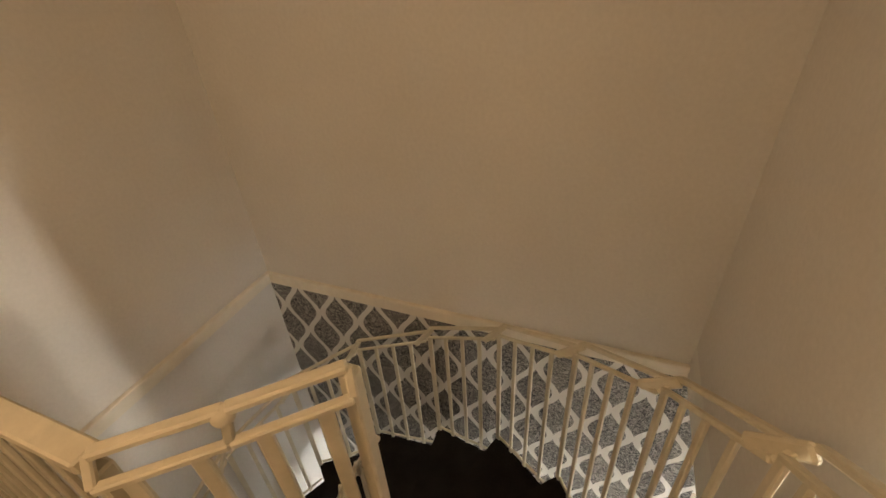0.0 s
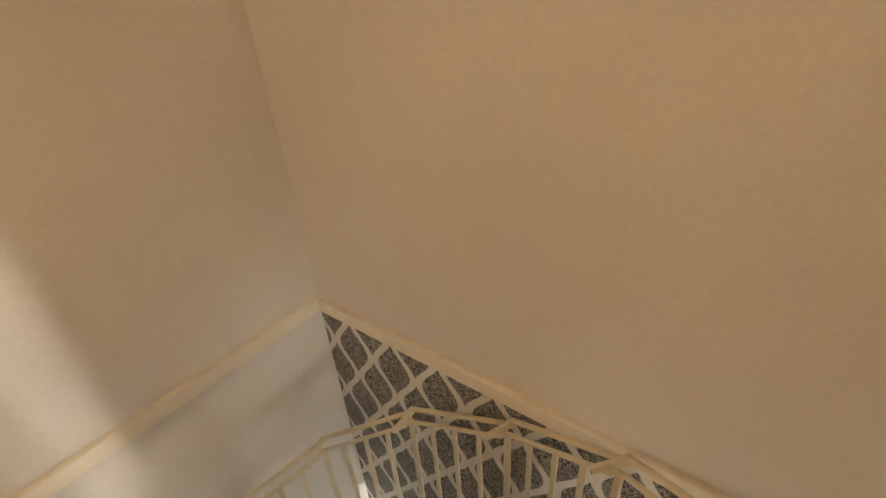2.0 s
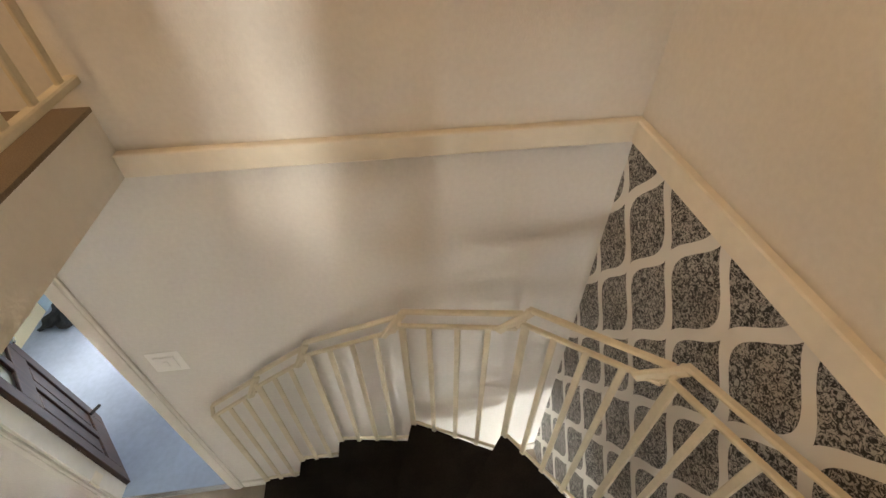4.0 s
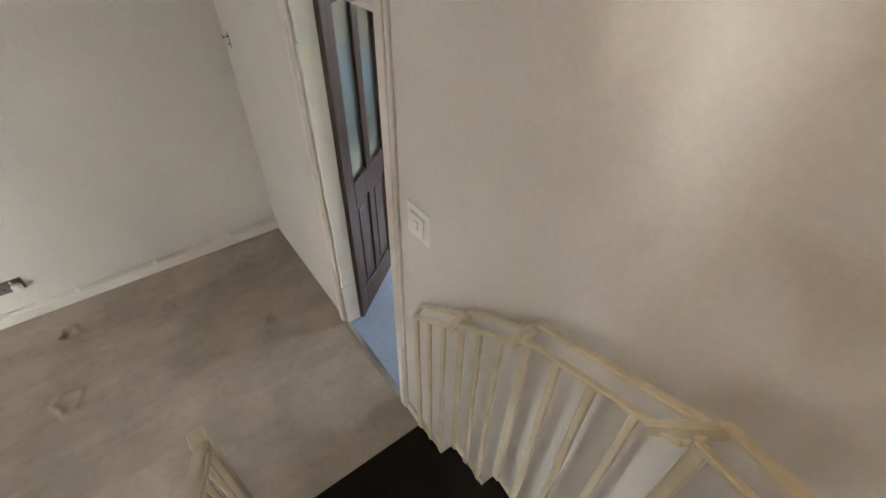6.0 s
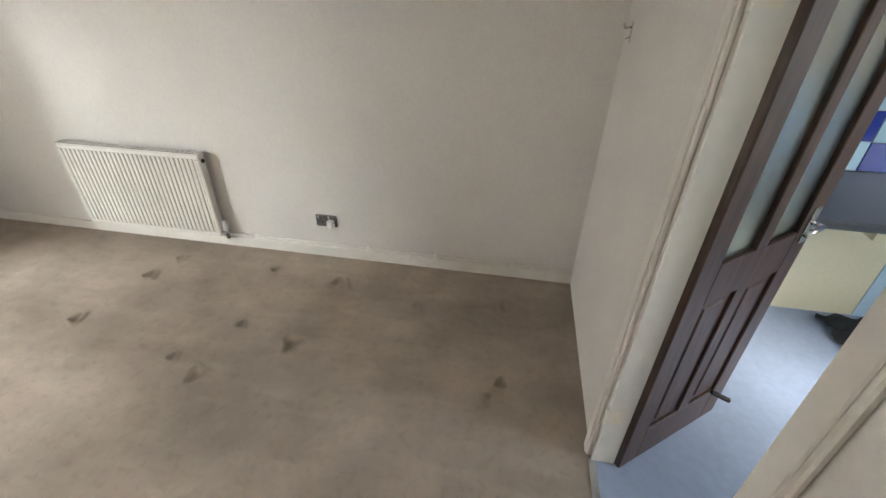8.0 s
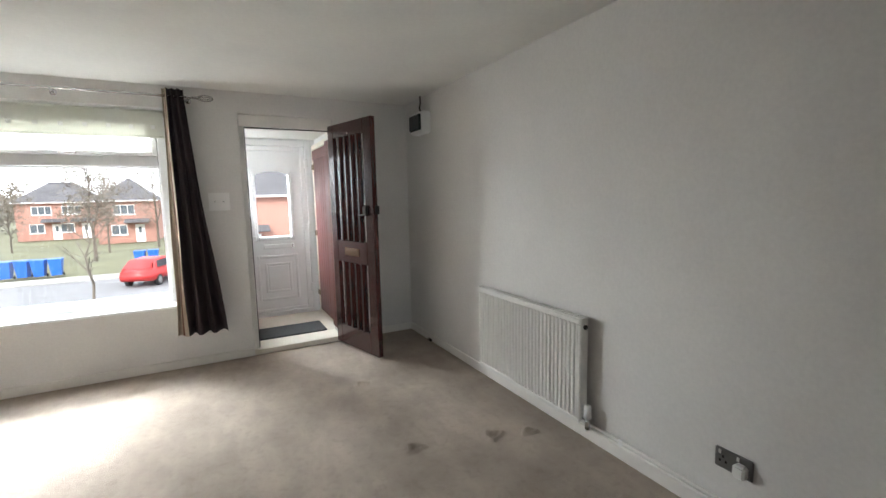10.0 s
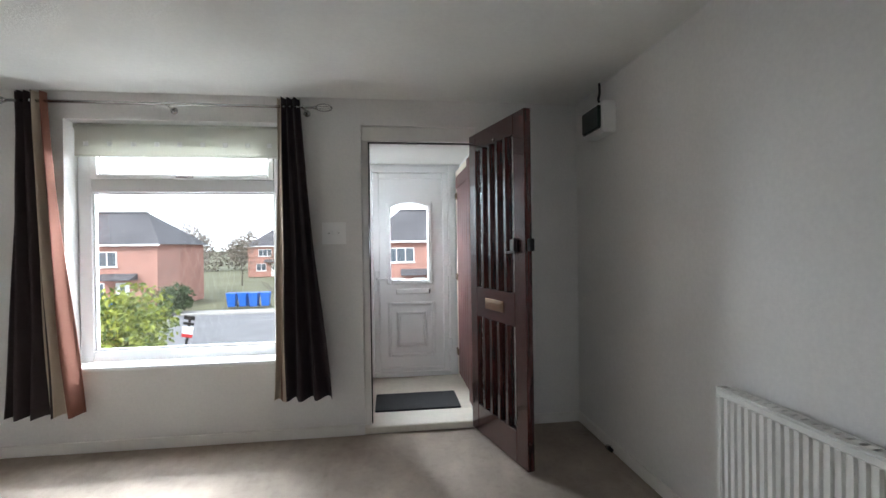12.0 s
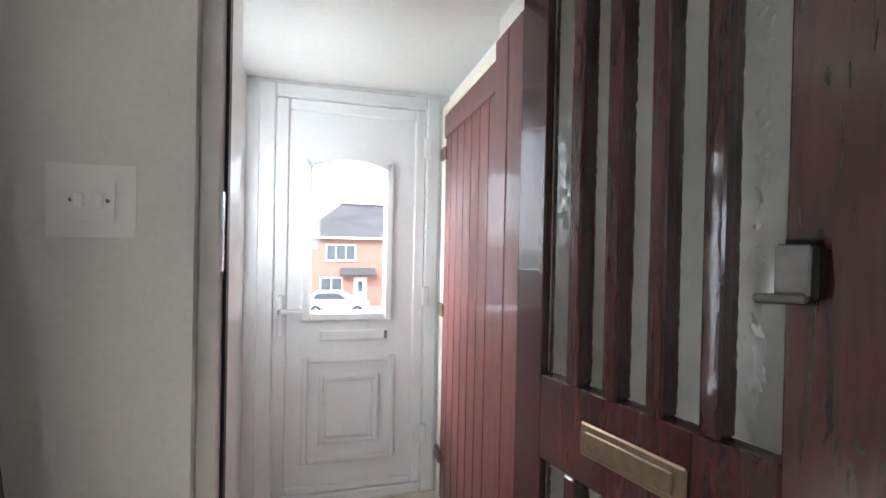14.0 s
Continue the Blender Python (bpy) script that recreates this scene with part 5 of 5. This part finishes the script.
def bare_tree(x, y, z, h, seed, label, spread=0.5, dense=4, crown=0):
    rng = random.Random(seed)
    e = thing("tree", (x, y, z), label, "tree")
    bm = bmesh.new()
    pts = [Vector((0, 0, 0))]
    for k in range(1, 7):
        pts.append(Vector((rng.uniform(-0.1, 0.1) * k * 0.4, rng.uniform(-0.1, 0.1) * k * 0.4, h * 0.85 * k / 6)))
    for k, (a, b) in enumerate(zip(pts, pts[1:])):
        rod(bm, a, b, 0.028 * h / 2 * (1 - k / 7.5) + 0.008, 7, 0.028 * h / 2 * (1 - (k + 1) / 7.5) + 0.008)
    part("trunk", bm, M_BARK, e)
    bm = bmesh.new()

    def grow(p, d, length, r, level):
        q = p + d * length
        rod(bm, p, q, r, 5, r * 0.55)
        if level:
            for _ in range(3):
                n = (d + Vector((rng.gauss(0, 0.45), rng.gauss(0, 0.45), rng.gauss(0.2, 0.3)))).normalized()
                grow(p.lerp(q, rng.uniform(0.5, 1.0)), n, length * rng.uniform(0.5, 0.75), r * 0.55, level - 1)

    for k in range(9):
        p = pts[2 + k % 5]
        a = rng.uniform(0, 6.28)
        grow(p, Vector((math.cos(a) * spread, math.sin(a) * spread, 0.8)).normalized(), h * 0.22, 0.012 * h / 2, dense - 2)
    part("limbs", bm, M_BARK, e)
    if crown:
        leaf_cloud("crown", [(rng.gauss(0, h * 0.13), rng.gauss(0, h * 0.13), h * rng.uniform(0.35, 0.95), h * 0.14) for _ in range(14)], crown, 0.10, M_TWIG, e, seed)
    return e


bare_tree(-7.2, 16.5, ground_z(16.5), 5.3, 11, "slim bare young tree with forked branches", 0.32, 3)
bare_tree(-6.2, 44.0, HZ, 8.5, 12, "tall ivy-clad bare tree behind the parking court", 0.3, 4, 2500)
bare_tree(-2.6, 24.0, ROADZ - 0.1, 4.2, 13, "small bare tree beside the parking court", 0.8, 4)
rngt = random.Random(21)
for k in range(16):
    x = -34 + k * 3.9 + rngt.uniform(-1, 1)
    bare_tree(x, 50 + rngt.uniform(0, 30), HZ, rngt.uniform(5.5, 8.5), 30 + k, "distant bare grey tree behind the houses", 0.6, 4, 1200)
woods = leaf_cloud("far_woods", [(-60 + k * 3.2, 95 + (k * 7 % 11), HZ + 2.0 + (k * 5 % 4), 3.2) for k in range(44)], 22000, 0.32, M_TWIG, None, 9)
tagged(woods, "hazy line of bare woods far behind the houses", "woods", "", "stuff")

# wheeled bins beside the parking court
bin_ob = thing("wheelie_bin", (-9.2, 36.4, ROADZ), "bright blue plastic wheeled refuse bin", "bin", "blue bins")
bm = bmesh.new()
lo = [bm.verts.new(p) for p in ((-0.24, -0.28, 0.1), (0.24, -0.28, 0.1), (0.24, 0.28, 0.1), (-0.24, 0.28, 0.1))]
hi = [bm.verts.new(p) for p in ((-0.33, -0.38, 1.05), (0.33, -0.38, 1.05), (0.33, 0.38, 1.05), (-0.33, 0.38, 1.05))]
bm.faces.new(lo[::-1])
bm.faces.new(hi)
for a in range(4):
    bm.faces.new((lo[a], lo[(a + 1) % 4], hi[(a + 1) % 4], hi[a]))
part("body", bm, M_BIN, bin_ob)
part("lid", B(-0.35, 0.35, -0.41, 0.40, 1.05, 1.13, 0.03), M_BIN, bin_ob)
for s in (-0.27, 0.27):
    part("wheel", rod(bmesh.new(), (s - 0.03, 0.32, 0.11), (s + 0.03, 0.32, 0.11), 0.11, 14), M_BLACK, bin_ob)
for k, (bx, by) in enumerate(((-8.4, 36.5), (-7.6, 36.35), (-6.8, 36.45), (-17.6, 34.9), (-16.8, 34.95), (-2.6, 38.4), (-1.8, 38.5))):
    copy_thing(bin_ob, pose(bx, by, ROADZ + 0.02 if by < 36 else ROADZ, 0, 0, (k * 13) % 9 - 4))

sign = thing("street_marker", (-6.9, 23.5, ROADZ), "small leaning dark, white and red striped marker post", "marker post")
sign.matrix_world = pose(-6.9, 23.5, ROADZ, 0, 9, 0)
part("post", B(-0.05, 0.05, -0.05, 0.05, -0.02, 1.3, 0.01), M_IRON, sign)
part("dark_panel", B(-0.24, 0.24, -0.09, -0.05, 1.16, 1.35, 0.01), M_IRON, sign)
part("dark_panel", B(-0.24, 0.24, -0.09, -0.05, 0.92, 1.04, 0.01), M_IRON, sign)
part("white_panel", B(-0.24, 0.24, -0.09, -0.05, 0.50, 0.84, 0.01), M_CARW, sign)
part("red_panel", B(-0.24, 0.24, -0.09, -0.05, 0.34, 0.49, 0.01), M_REDP, sign)


def car(x, y, z, rz, material, label):
    """A small hatchback: lofted body, glazing, wheels, lamps."""
    e = thing("car", (x, y, z), label, "car", rz=rz)
    prof = [(-2.0, 0.35), (-2.02, 0.75), (-1.75, 0.98), (-1.3, 1.42), (0.1, 1.46), (0.85, 1.0), (1.75, 0.82), (2.0, 0.6), (2.02, 0.35)]
    bm = bmesh.new()
    sides = []
    for s in (-1, 1):
        sides.append([bm.verts.new((px, s * (0.82 if pz < 1.05 else 0.64), pz)) for px, pz in prof])
    n = len(prof)
    bm.faces.new(sides[0])
    bm.faces.new(sides[1][::-1])
    for k in range(n):
        bm.faces.new((sides[0][k], sides[1][k], sides[1][(k + 1) % n], sides[0][(k + 1) % n]))
    bmesh.ops.bevel(bm, geom=bm.edges[:], offset=0.05, segments=2, affect="EDGES")
    part("body", smooth(bm), material, e)
    for s in (-1, 1):
        bm = bmesh.new()
        q = [(-1.45, 1.0), (-1.2, 1.34), (0.05, 1.37), (0.62, 1.0)]
        bm.faces.new([bm.verts.new((px, s * (0.835 - 0.42 * (pz - 1.0)), pz)) for px, pz in q])
        bmesh.ops.solidify(bm, geom=bm.faces[:], thickness=0.02)
        part("side_window", bm, M_DARKWIN, e)
        for px in (-1.25, 1.25):
            wh = part("wheel", rod(bmesh.new(), (px, s * 0.66, 0.3), (px, s * 0.84, 0.3), 0.3, 18), M_BLACK, e)
            part("rim", rod(bmesh.new(), (px, s * 0.84, 0.3), (px, s * 0.85, 0.3), 0.19, 14), M_CHROME, wh)
        part("headlight", B(1.86, 2.0, s * 0.55 - 0.14, s * 0.55 + 0.14, 0.62, 0.74, 0.02), M_CHROME, e)
    return e


car(-20.4, 32.0, ROADZ, 4, M_CARW, "white hatchback parked in front of the brick houses")
car(3.2, 32.2, ROADZ, -6, M_CARW, "white hatchback parked across the court")
car(-1.0, 30.5, ROADZ, 70, M_REDP, "red hatchback parked in the court")
